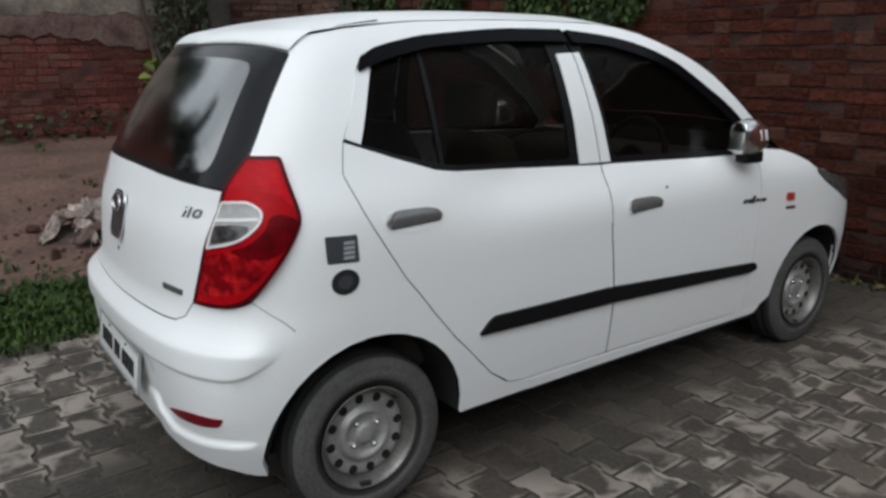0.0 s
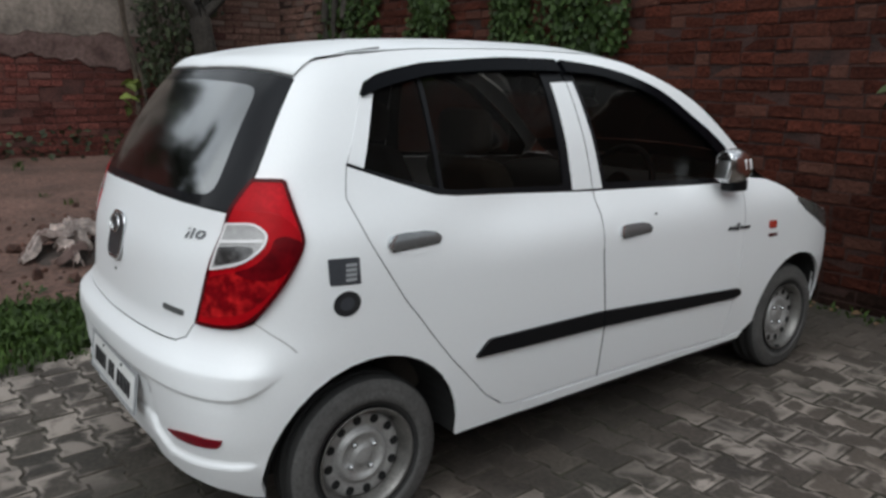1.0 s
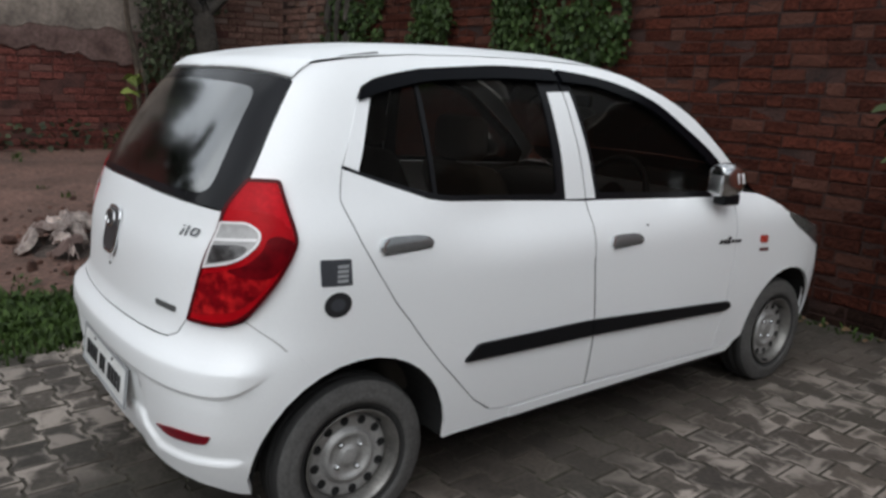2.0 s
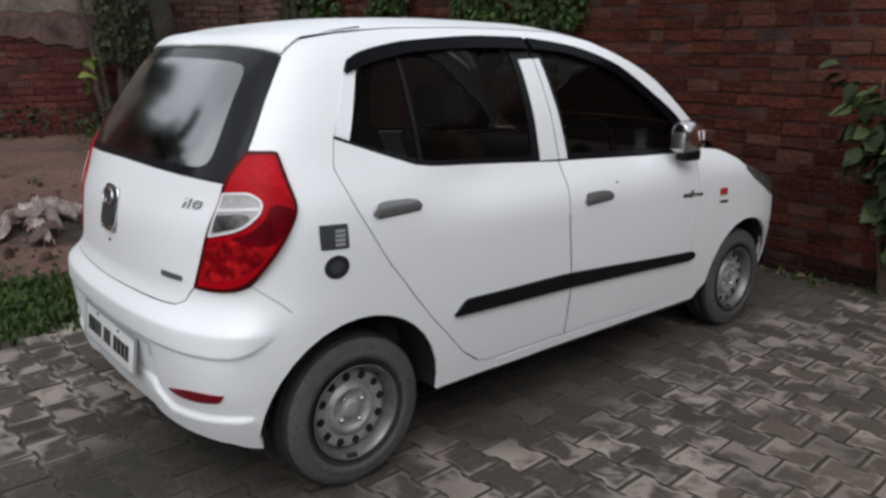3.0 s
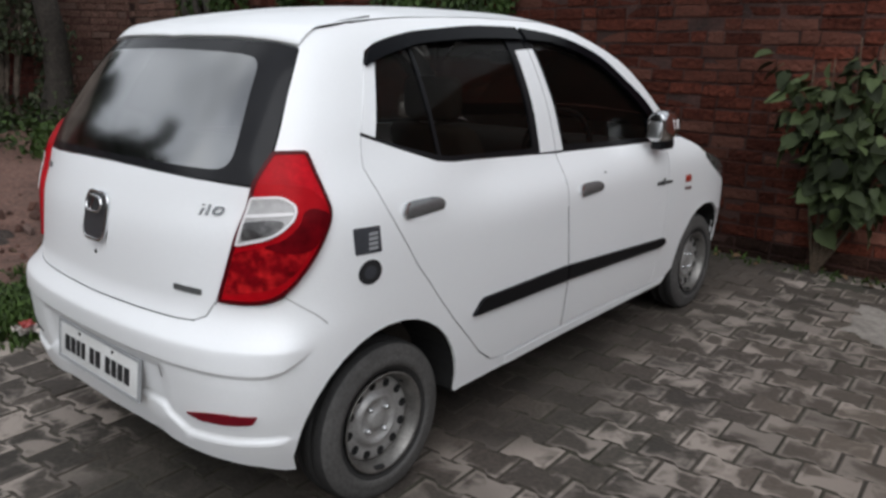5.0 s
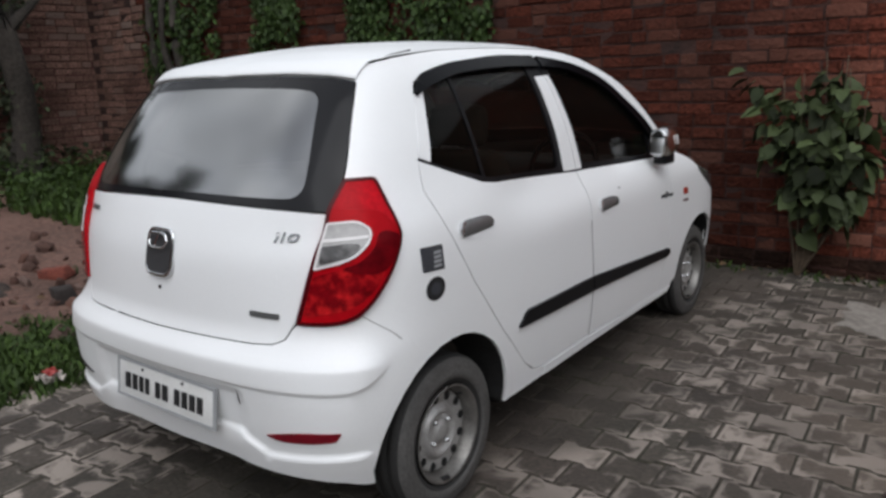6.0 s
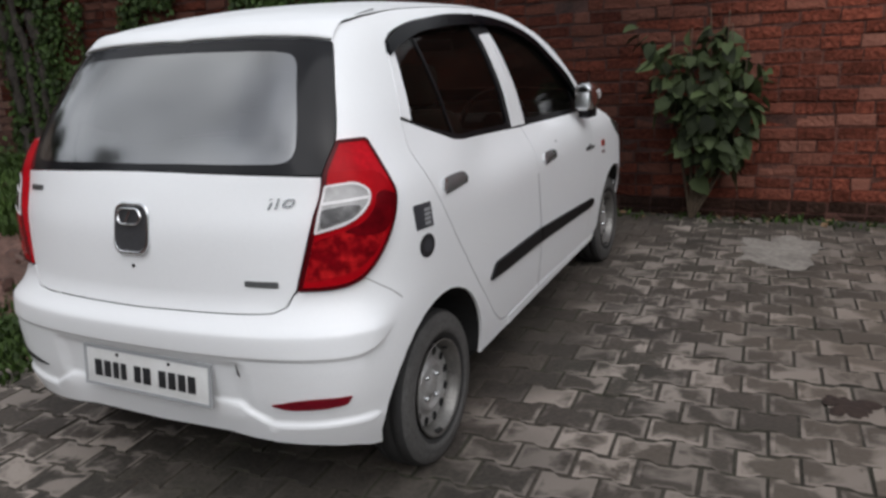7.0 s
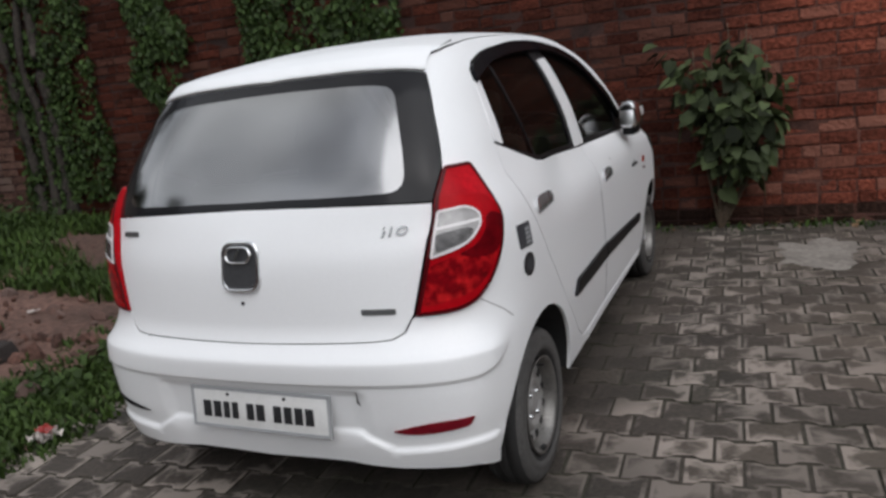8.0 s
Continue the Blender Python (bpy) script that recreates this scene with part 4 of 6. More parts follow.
def wheels(car):
    R, RIM_R = .2945, .180
    size = .910
    # tyre: a turned profile with tread grooves and raised rings on the sidewall
    prof = [(-.055, RIM_R - .004), (-.068, .187), (-.0740, .196), (-.0765, .199), (-.0775, .208), (-.0815, .212), (-.0830, .224), (-.0815, .236), (-.0785, .240), (-.0785, .252), (-.0770, .262), (-.072, .274), (-.064, .285), (-.052, R - .003),
            (-.032, R), (-.030, R - .008), (-.024, R - .008), (-.022, R), (.0, R)]
    prof += [(-x, r) for x, r in reversed(prof[:-1])]
    tyre = lathe(prof, 64)
    rim_prof = [(-.060, .160), (-.066, .174), (-.070, RIM_R + .004), (-.063, RIM_R + .005), (-.052, RIM_R - .004), (-.02, .158), (.004, .157), (.030, .1585), (.046, .163), (.060, .167), (.066, RIM_R - .004), (.074, RIM_R + .001), (.0785, RIM_R + .0045), (.0795, RIM_R + .001), (.0765, RIM_R - .005),
                (.066, .169), (.050, .162), (.036, .157), (.015, .155)]
    wall_prof = [(.0790, .2075), (.0830, .212), (.0850, .224), (.0845, .236), (.0815, .242), (.0822, .250), (.0785, .264), (.0735, .275), (.0675, .283)]
    sidewall = lathe(wall_prof, 64)
    bead = lathe(rim_prof, 64)
    disc_prof = [(d - .020, r) for d, r in ((.010, .158), (.040, .1565), (.0505, .152), (.0545, .144), (.0555, .132), (.0535, .118), (.049, .108), (.0505, .103), (.060, .097), (.0675, .090), (.0685, .082), (.061, .074), (.0535, .066), (.053, .046), (.056, .037), (.064, .032), (.0665, .024), (.067, .0005))]
    face = lathe(disc_prof, 64)
    for name, y, x in (("rear_wheel", .014, .697), ("front_wheel", 2.461, .653)):
        for side in (1, -1):
            drum = part(name, lathe([(-.06, .001), (-.06, .12), (-.014, .12), (-.014, .001)], 28), M["rubber"], car, "dusty wheel with a plain steel rim")
            drum.matrix_basis = pose(side * x, y, .2550, 0, 0, 0 if side == 1 else 180) @ Matrix.Diagonal((.94, size, size, 1))
            for nm, bm, mat, lab in (("tyre", tyre, "tread", "worn black tyre"), ("sidewall", sidewall, "tyre", "dusty grey sidewall"), ("rim", bead, "rim", "grey steel rim with brown dust"), ("wheel_disc", face, "steel", "pressed steel wheel disc")):
                part(nm, bm.copy(), M[mat], drum, lab)
            for k in range(12):
                a = k * math.tau / 12 + .13
                h = part("vent_hole", disc(.0165, .003, 14), M["hole"], drum, "dark vent hole")
                h.matrix_basis = pose(0, 0, 0, math.degrees(a), 0, 0) @ pose(.0352, .132, 0, 0, 0, 0) @ pose(0, 0, 0, 0, 90, 0)
            for k in range(4):
                a = k * 90 + 35
                h = part("wheel_nut", lathe([(0, .0105), (.014, .0095), (.019, .005), (.019, .0003)], 6), M["satin_bright"], drum)
                h.matrix_basis = pose(0, 0, 0, a, 0, 0) @ pose(.032, .056, 0, 0, 0, 0)
            valve = part("valve", lathe([(0, .004), (.02, .004), (.022, .002), (.022, .0003)], 8), M["rubber"], drum)
            valve.matrix_basis = pose(.038, .112, .112, 0, 0, 0)
            lump = part("wheel_weight", box(.009, .022, .007, .003), M["rubber"], drum, "dark balance weight on the rim")
            lump.matrix_basis = pose(0, 0, 0, 172, 0, 0) @ pose(.068, 0, .170, 0, 0, 0)
    tyre.free(), sidewall.free(), bead.free(), face.free()


def cabin(car):
    # floor pan, firewall, inner lining
    bm = box_bm((-.58, -.30, .19), (.58, 2.70, .26), .02)
    part("underbody", bm, M["rubber"], car, "dark underbody")
    # unseen boxes added to stop light leaking in under the car
    for side in (1, -1):
        part("side_light_block", box_bm((.57 * side, .40, .20), (.715 * side, 2.06, .25), .01), M["rubber"], car)
    part("rear_light_block", box_bm((-.50, -.47, .235), (.50, -.29, .40), .03), M["rubber"], car)
    part("rear_beam", box_bm((-.5, -.06, .19), (.5, .06, .30), .02), M["rubber"], car)
    part("engine_bay", box_bm((-.46, 2.0, .24), (.46, 2.75, .66), .05), M["rubber"], car)
    part("dashboard", box_bm((-.66, 1.72, .55), (.66, 2.08, .96), .08), M["interior"], car, "dark grey dashboard")
    part("load_floor", box_bm((-.52, -.38, .40), (.52, .12, .56), .02), M["interior"], car)
    part("parcel_shelf", box_bm((-.56, -.34, .92), (.56, .02, .945), .008), M["interior"], car, "dark parcel shelf")
    for x in (-.35, .35):
        seat = part("front_seat", box_bm((x - .25, .90, .30), (x + .25, 1.42, .56), .07), M["cloth"], car, "brown fabric front seat")
        part("seat_back", seat_back(x, .92, .50, .60, .22), M["cloth"], seat)
        part("headrest", box_bm((x - .13, .66, 1.13), (x + .13, .76, 1.30), .045), M["cloth"], seat)
    seat = part("rear_seat", box_bm((-.60, .22, .34), (.60, .70, .58), .07), M["cloth"], car, "brown fabric rear bench")
    part("seat_back", seat_back(0, .22, 1.20, .58, .18), M["cloth"], seat)
    for x in (-.36, .36):
        part("headrest", box_bm((x - .12, -.03, 1.08), (x + .12, .06, 1.24), .04), M["cloth"], seat)
    wheel = part("steering_wheel", torus(.180, .015, 36, 10), M["trim"], car, "black steering wheel")
    wheel.matrix_basis = pose(.35, 1.60, .94, 68, 0, 0)
    part("steering_hub", disc(.06, .03, 20), M["trim"], wheel)
    part("steering_spoke", box(.165, .02, .01, .006), M["trim"], wheel)
    part("steering_column", box_bm((.31, 1.60, .80), (.39, 1.86, .90), .03), M["trim"], car)
    part("inner_mirror", box_bm((-.11, 1.66, 1.32), (.11, 1.69, 1.38), .012), M["trim"], car)


def seat_back(x, y, wide, z0, lean):
    bm = box_bm((x - wide / 2, y - .06, z0 - .06), (x + wide / 2, y + .07, z0 + .52), .055)
    for v in bm.verts:
        v.co.y -= lean * (v.co.z - z0) / .5
        if wide < .8:
            v.co.x = x + (v.co.x - x) * (1 - .18 * max(0, (v.co.z - z0) / .5))
    return bm


# ---------------------------------------------------------------- ground and walls
WALL_Y, LEFT_X, KERB_X, WALL_TOP = 3.74, -7.6, -1.6, 2.85
rng = random.Random(7)

M["earth"] = mat("bare_earth", (.170, .095, .073), .95, grain=.45, scale=26, blotch=.8, blotch_scale=1.1, dark=(.050, .031, .023), bump=.03)
M["joint"] = mat("joint_soil", (.058, .048, .038), .95, grain=.4, scale=40, blotch=.6, blotch_scale=2.0, dark=(.030, .034, .018), bump=.01)
M["mortar"] = mat("mortar", (.105, .044, .032), .95, grain=.45, scale=60, blotch=1.0, blotch_scale=4.5, dark=(.038, .016, .011), bump=.01)
M["plaster"] = mat("old_plaster", (.27, .222, .188), .95, grain=.3, scale=22, blotch=.9, blotch_scale=2.4, dark=(.085, .068, .057), bump=.01)
M["undercoat"] = mat("brown_undercoat", (.170, .108, .094), .95, grain=.35, scale=26, blotch=.9, blotch_scale=3.1, dark=(.070, .038, .033), bump=.012)
M["concrete"] = mat("plain_wall", (.13, .105, .085), .95, grain=.3, scale=12, blotch=.6, blotch_scale=.8)
M["cement"] = mat("cement_smear", (.27, .245, .215), .9, grain=.3, scale=30, blotch=.7, blotch_scale=5, dark=(.15, .13, .115), bump=.006)
M["mud"] = mat("dried_mud", (.038, .022, .016), .9, grain=.4, scale=50, blotch=.6, blotch_scale=20, bump=.004)
M["bark"] = mat("bark", (.045, .037, .030), .95, grain=.5, scale=24, blotch=.5, blotch_scale=5, bump=.02)
M["vine_bark"] = mat("vine_bark", (.110, .083, .062), .95, grain=.5, scale=18, blotch=.7, blotch_scale=3, dark=(.045, .038, .028), bump=.03)
M["stem"] = mat("brown_stem", (.085, .060, .038), .9, grain=.4, scale=60)


def brick_mat(name, stuff, colour, dark, tint, amount=.50):
    m = mat(name, colour, .90, grain=.55, scale=38, blotch=.85, blotch_scale=1.3, dark=dark, bump=.020, spec=.12)
    m = piecewise(m, amount, tint, stuff, .30)
    return darker_west(m)


def darker_west(m):
    """Tones the walls darker in the west and brighter in the east, with a ragged border."""
    t = m.node_tree
    b = t.nodes["Principled BSDF"]
    old = b.inputs["Base Color"].links[0].from_socket
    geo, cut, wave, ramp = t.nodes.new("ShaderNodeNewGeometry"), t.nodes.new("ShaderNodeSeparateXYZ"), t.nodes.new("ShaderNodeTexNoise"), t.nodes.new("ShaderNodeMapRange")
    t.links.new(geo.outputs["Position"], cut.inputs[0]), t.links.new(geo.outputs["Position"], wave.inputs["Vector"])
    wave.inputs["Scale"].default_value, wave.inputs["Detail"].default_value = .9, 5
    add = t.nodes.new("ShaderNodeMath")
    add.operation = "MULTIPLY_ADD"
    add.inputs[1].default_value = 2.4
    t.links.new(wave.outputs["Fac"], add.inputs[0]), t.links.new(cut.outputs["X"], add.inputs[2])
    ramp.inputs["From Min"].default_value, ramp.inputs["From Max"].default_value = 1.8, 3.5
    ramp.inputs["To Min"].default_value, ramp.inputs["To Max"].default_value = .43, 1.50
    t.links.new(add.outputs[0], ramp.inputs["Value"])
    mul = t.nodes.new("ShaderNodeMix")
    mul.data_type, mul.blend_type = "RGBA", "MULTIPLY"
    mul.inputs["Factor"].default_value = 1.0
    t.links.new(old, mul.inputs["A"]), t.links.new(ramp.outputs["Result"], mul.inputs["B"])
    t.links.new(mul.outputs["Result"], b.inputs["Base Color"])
    return m


M["mortar"] = darker_west(M["mortar"])
M["old_mortar"] = darker_west(mat("old_mortar", (.22, .085, .068), .95, grain=.5, scale=45, blotch=1.0, blotch_scale=5, dark=(.085, .036, .029), bump=.015))
M["brick"] = brick_mat("brick", False, (.156, .043, .026), (.092, .028, .018), (.190, .084, .060), .30)
M["brick_stuff"] = brick_mat("brick_rest", True, (.156, .043, .026), (.092, .028, .018), (.190, .084, .060), .30)
# darker brick tone for the lowest course
M["foot_brick"] = brick_mat("foot_brick", True, (.048, .024, .017), (.024, .014, .010), (.060, .030, .022), .35)
M["pale_brick"] = brick_mat("pale_brick", True, (.44, .255, .20), (.22, .116, .092), (.38, .27, .225), .25)
M["old_brick"] = brick_mat("old_brick", True, (.34, .112, .090), (.165, .064, .055), (.31, .155, .130), .25)


def paver_mat(name, stuff, low, high):
    """Grey concrete, dark with wet and moss, with pale worn patches that differ from piece to piece and shade painted
    near the car.
    """
    m = mat(name, (.060, .048, .039), .78, grain=.40, scale=60, blotch=.6, blotch_scale=.9, dark=(.032, .032, .023), bump=.004)
    t = m.node_tree
    b = t.nodes["Principled BSDF"]
    old = b.inputs["Base Color"].links[0].from_socket
    rnd = t.nodes.new("ShaderNodeNewGeometry").outputs["Random Per Island"] if stuff else t.nodes.new("ShaderNodeObjectInfo").outputs["Random"]
    geo, far, add, worn = t.nodes.new("ShaderNodeNewGeometry"), t.nodes.new("ShaderNodeMath"), t.nodes.new("ShaderNodeVectorMath"), t.nodes.new("ShaderNodeTexNoise")
    far.operation, far.inputs[1].default_value = "MULTIPLY", 37.0
    t.links.new(rnd, far.inputs[0])
    t.links.new(geo.outputs["Position"], add.inputs[0]), t.links.new(far.outputs[0], add.inputs[1])
    t.links.new(add.outputs[0], worn.inputs["Vector"])
    worn.inputs["Roughness"].default_value = .55
    worn.inputs["Scale"].default_value, worn.inputs["Detail"].default_value, worn.inputs["Distortion"].default_value = 4.6, 5, .5
    edge = t.nodes.new("ShaderNodeMapRange")
    edge.inputs["From Min"].default_value, edge.inputs["From Max"].default_value = low, high
    t.links.new(worn.outputs["Fac"], edge.inputs["Value"])
    # broad places where the dirt covers the wear
    dirt, cover = t.nodes.new("ShaderNodeTexNoise"), t.nodes.new("ShaderNodeMapRange")
    dirt.noise_dimensions, dirt.inputs["W"].default_value = "4D", 3.7
    dirt.inputs["Scale"].default_value, dirt.inputs["Detail"].default_value = .75, 3
    t.links.new(geo.outputs["Position"], dirt.inputs["Vector"])
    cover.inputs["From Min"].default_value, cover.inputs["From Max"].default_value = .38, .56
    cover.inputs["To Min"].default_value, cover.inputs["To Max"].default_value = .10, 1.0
    # shade painted under and beside the car; pale wear grows farther out
    cut, both_ways, car_shade, sum_ = t.nodes.new("ShaderNodeSeparateXYZ"), t.nodes.new("ShaderNodeMath"), t.nodes.new("ShaderNodeMapRange"), t.nodes.new("ShaderNodeMath")
    car_shade.inputs["From Min"].default_value, car_shade.inputs["From Max"].default_value = .3, .85
    car_shade.inputs["To Min"].default_value, car_shade.inputs["To Max"].default_value = -.12, .17
    t.links.new(geo.outputs["Position"], cut.inputs[0]), t.links.new(both_ways.outputs[0], car_shade.inputs["Value"])
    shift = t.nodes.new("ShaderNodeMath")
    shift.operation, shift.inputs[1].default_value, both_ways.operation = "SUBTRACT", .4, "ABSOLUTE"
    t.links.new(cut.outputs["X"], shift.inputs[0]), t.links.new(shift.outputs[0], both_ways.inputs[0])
    t.links.new(dirt.outputs["Fac"], sum_.inputs[0]), t.links.new(car_shade.outputs["Result"], sum_.inputs[1])
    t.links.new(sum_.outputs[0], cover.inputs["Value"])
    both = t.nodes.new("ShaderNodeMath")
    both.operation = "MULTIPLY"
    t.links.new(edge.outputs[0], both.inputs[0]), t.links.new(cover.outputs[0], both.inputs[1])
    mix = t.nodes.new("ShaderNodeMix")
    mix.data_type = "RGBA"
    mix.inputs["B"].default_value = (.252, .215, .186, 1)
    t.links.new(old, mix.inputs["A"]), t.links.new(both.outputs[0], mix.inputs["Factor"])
    # brown dust trodden over the open side of the yard
    film, veil, drift, dust = (t.nodes.new(k) for k in ("ShaderNodeTexNoise", "ShaderNodeMath", "ShaderNodeMapRange", "ShaderNodeMix"))
    film.inputs["Scale"].default_value, film.inputs["Detail"].default_value = 1.1, 6
    t.links.new(geo.outputs["Position"], film.inputs["Vector"])
    veil.operation, veil.inputs[1].default_value = "MULTIPLY_ADD", 1.6
    t.links.new(film.outputs["Fac"], veil.inputs[0]), t.links.new(cut.outputs["X"], veil.inputs[2])
    drift.inputs["From Min"].default_value, drift.inputs["From Max"].default_value = 1.9, 3.1
    drift.inputs["To Max"].default_value = .62
    t.links.new(veil.outputs[0], drift.inputs["Value"])
    dust.data_type = "RGBA"
    dust.inputs["B"].default_value = (.118, .091, .070, 1)
    t.links.new(drift.outputs["Result"], dust.inputs["Factor"]), t.links.new(mix.outputs["Result"], dust.inputs["A"])
    t.links.new(dust.outputs["Result"], b.inputs["Base Color"])
    return piecewise(m, .30, None, stuff)


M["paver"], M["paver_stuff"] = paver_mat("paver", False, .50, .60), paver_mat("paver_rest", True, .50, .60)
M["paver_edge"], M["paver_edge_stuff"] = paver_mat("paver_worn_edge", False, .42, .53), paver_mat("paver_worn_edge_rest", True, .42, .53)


def leaf_mat(name, colour, dark, stuff=True, amount=.45):
    m = mat(name, colour, .68, grain=.2, scale=70, blotch=.5, blotch_scale=3, dark=dark, spec=.3)
    return piecewise(m, amount, tuple(c * 1.5 for c in colour), stuff, .3)


M["ivy"] = leaf_mat("ivy_leaf", (.029, .053, .010), (.009, .017, .004))
M["sapling_leaf"] = leaf_mat("sapling_leaf", (.046, .062, .023), (.010, .016, .007), False, .70)
M["weed"] = leaf_mat("weed_blade", (.038, .068, .011), (.013, .022, .006))
M["crown"] = leaf_mat("tree_leaf", (.025, .039, .013), (.009, .015, .006))
M["creeper"] = leaf_mat("creeper_leaf", (.036, .044, .020), (.014, .018, .009))
M["young"] = leaf_mat("young_leaf", (.14, .17, .035), (.06, .08, .02), False)
M["red_piece"] = mat("broken_brick", (.20, .052, .034), .95, grain=.4, scale=50, blotch=.6, blotch_scale=12, bump=.01)
M["clod"] = mat("dark_clod", (.028, .022, .020), .9, grain=.4, scale=40, bump=.01)
M["dry"] = leaf_mat("dry_leaf", (.16, .10, .055), (.07, .045, .028))
M["cloth_heap"] = piecewise(mat("dirty_cloth", (.68, .58, .53), .95, grain=.35, scale=40, blotch=.6, blotch_scale=14, dark=(.27, .20, .18), bump=.006), .30, (.24, .16, .14), False, .2)
M["rag_shade"] = mat("shaded_cloth", (.060, .045, .038), .95, grain=.4, scale=40, blotch=.6, blotch_scale=9, bump=.01)
M["packet_red"] = mat("red_foil", (.30, .035, .03), .4, grain=.3, scale=60)
M["packet_white"] = mat("white_foil", (.55, .50, .46), .5, grain=.2, scale=60)
M["rubble"] = piecewise(mat("rubble", (.105, .052, .038), .95, grain=.4, scale=40, blotch=.6, blotch_scale=8, bump=.01), .4, (.14, .095, .08), True, .3)


def lie(x, y):
    """Height of the bare ground."""
    if x > KERB_X:
        return -.013
    d = KERB_X - x
    h = curve([(0, -.013), (.25, .02), (.9, .035), (1.8, .13), (3.4, .27), (6.0, .40), (60, .6)], d)
    w = min(1, d * 1.5)
    return h + w * (.045 * noise.noise(Vector((x * 1.3, y * 1.3, 0))) + .02 * noise.noise(Vector((x * 5, y * 5, 3))) + .008 * noise.noise(Vector((x * 17, y * 17, 5))))


def faces_mesh(name, verts, faces, smooth=False):
    me = bpy.data.meshes.new(name)
    me.from_pydata(verts, [], faces)
    if smooth:
        me.polygons.foreach_set("use_smooth", [True] * len(me.polygons))
    return me


def stuff(name, verts, faces, material, label, category, parent=None, smooth=False):
    ob = new(name, faces_mesh(name, verts, faces, smooth))
    ob.data.materials.append(material)
    if parent:
        ob.parent = parent
    return tagged(ob, label, "" if parent else category, "", "stuff")


def ground():
    xs = [-900, -200, -60, -30, -20, -14] + [-10 + .12 * k for k in range(70)] + [-1.62, -1.58, 0, 3, 6, 10, 20, 60, 200, 900]
    ys = [-900, -200, -60, -20, -10] + [-6 + .12 * k for k in range(84)] + [6, 10, 20, 60, 200, 900]
    verts = [(x, y, lie(x, y) if abs(x) < 80 and abs(y) < 80 else -.5) for x in xs for y in ys]
    n = len(ys)
    faces = [(i * n + j, (i + 1) * n + j, (i + 1) * n + j + 1, i * n + j + 1) for i in range(len(xs) - 1) for j in range(n - 1)]
    ob = new("ground", faces_mesh("ground", verts, faces, True))
    ob.data.materials.append(M["earth"])
    return tagged(ob, "bare brown earth with patches of weeds", "ground", kind="structure")


def plain_wall(name, a, b, material, label):
    return thing(name, box_bm(a, b), material, label, "wall", "structure")


def brick_shape(length, high, deep, seed):
    """One worn brick, its face at y = 0."""
    r = random.Random(seed)
    bm = box_bm((-length / 2, 0, -high / 2), (length / 2, deep, high / 2))
    bmesh.ops.bevel(bm, geom=[e for e in bm.edges if all(v.co.y < .001 for v in e.verts)], offset=.004, segments=1, affect="EDGES")
    for v in bm.verts:
        v.co += Vector((r.uniform(-.006, .006), r.uniform(-.004, .008) if v.co.y < .02 else 0, r.uniform(-.0035, .0035)))
    return mesh("brick", bm)


def bond(x0, x1, z0, z1, course=.086, length=.242):
    """Places (x, z, half) of bricks in a rough bond of stretchers with some headers."""
    row = 0
    z = z0
    while z < z1:
        x = x0 + (length / 2 if row % 2 else 0) + rng.uniform(-.02, .02)
        while x < x1:
            half = rng.random() < .22
            wide = length * (.5 if half else 1)
            yield x + wide / 2, z + course / 2, half
            x += wide
        z += course
        row += 1


def north_wall():
    wall = plain_wall("wall_north", (LEFT_X - .3, WALL_Y, -.3), (6.6, WALL_Y + .3, WALL_TOP), M["mortar"], "weathered red brick boundary wall")
    shapes = [brick_shape(.228, .073, .03, k) for k in range(6)]
    halves = [brick_shape(.107, .073, .03, 20 + k) for k in range(3)]
    for me in shapes + halves:
        me.materials.append(M["brick"])
    verts, faces, count = [], [], 0
    pale, low_bricks = ([], []), ([], [])
    for x, z, half in bond(LEFT_X, 6.5, -.05, WALL_TOP - .05):
        if rng.random() < .006:
            continue
        m = pose(x, WALL_Y - .008 + rng.uniform(-.008, .005), z + rng.uniform(-.004, .004), rng.uniform(-1, 1), rng.uniform(-.8, .8), rng.uniform(-1.2, 1.2))
        me = rng.choice(halves if half else shapes)
        if -.15 < x < 3.1 and .125 < z < 1.9 and count < 300:
            b = new("brick", me)
            b.parent, b.matrix_basis = wall, m
            count += 1
        else:
            vs, fs = pale if x < -6.35 + .25 * noise.noise(Vector((x, z * 1.5, 4))) else low_bricks if z < .125 else (verts, faces)
            k = len(vs)
            vs += [m @ v.co for v in me.vertices]
            fs += [[k + i for i in p.vertices] for p in me.polygons]
    stuff("bricks", verts, faces, M["brick_stuff"], "weathered red bricks", "", wall)
    stuff("damp_bricks", *low_bricks, M["foot_brick"], "blackened damp bricks of the lowest course", "", wall)
    stuff("pale_bricks", *pale, M["pale_brick"], "paler brown bricks near the corner", "", wall)


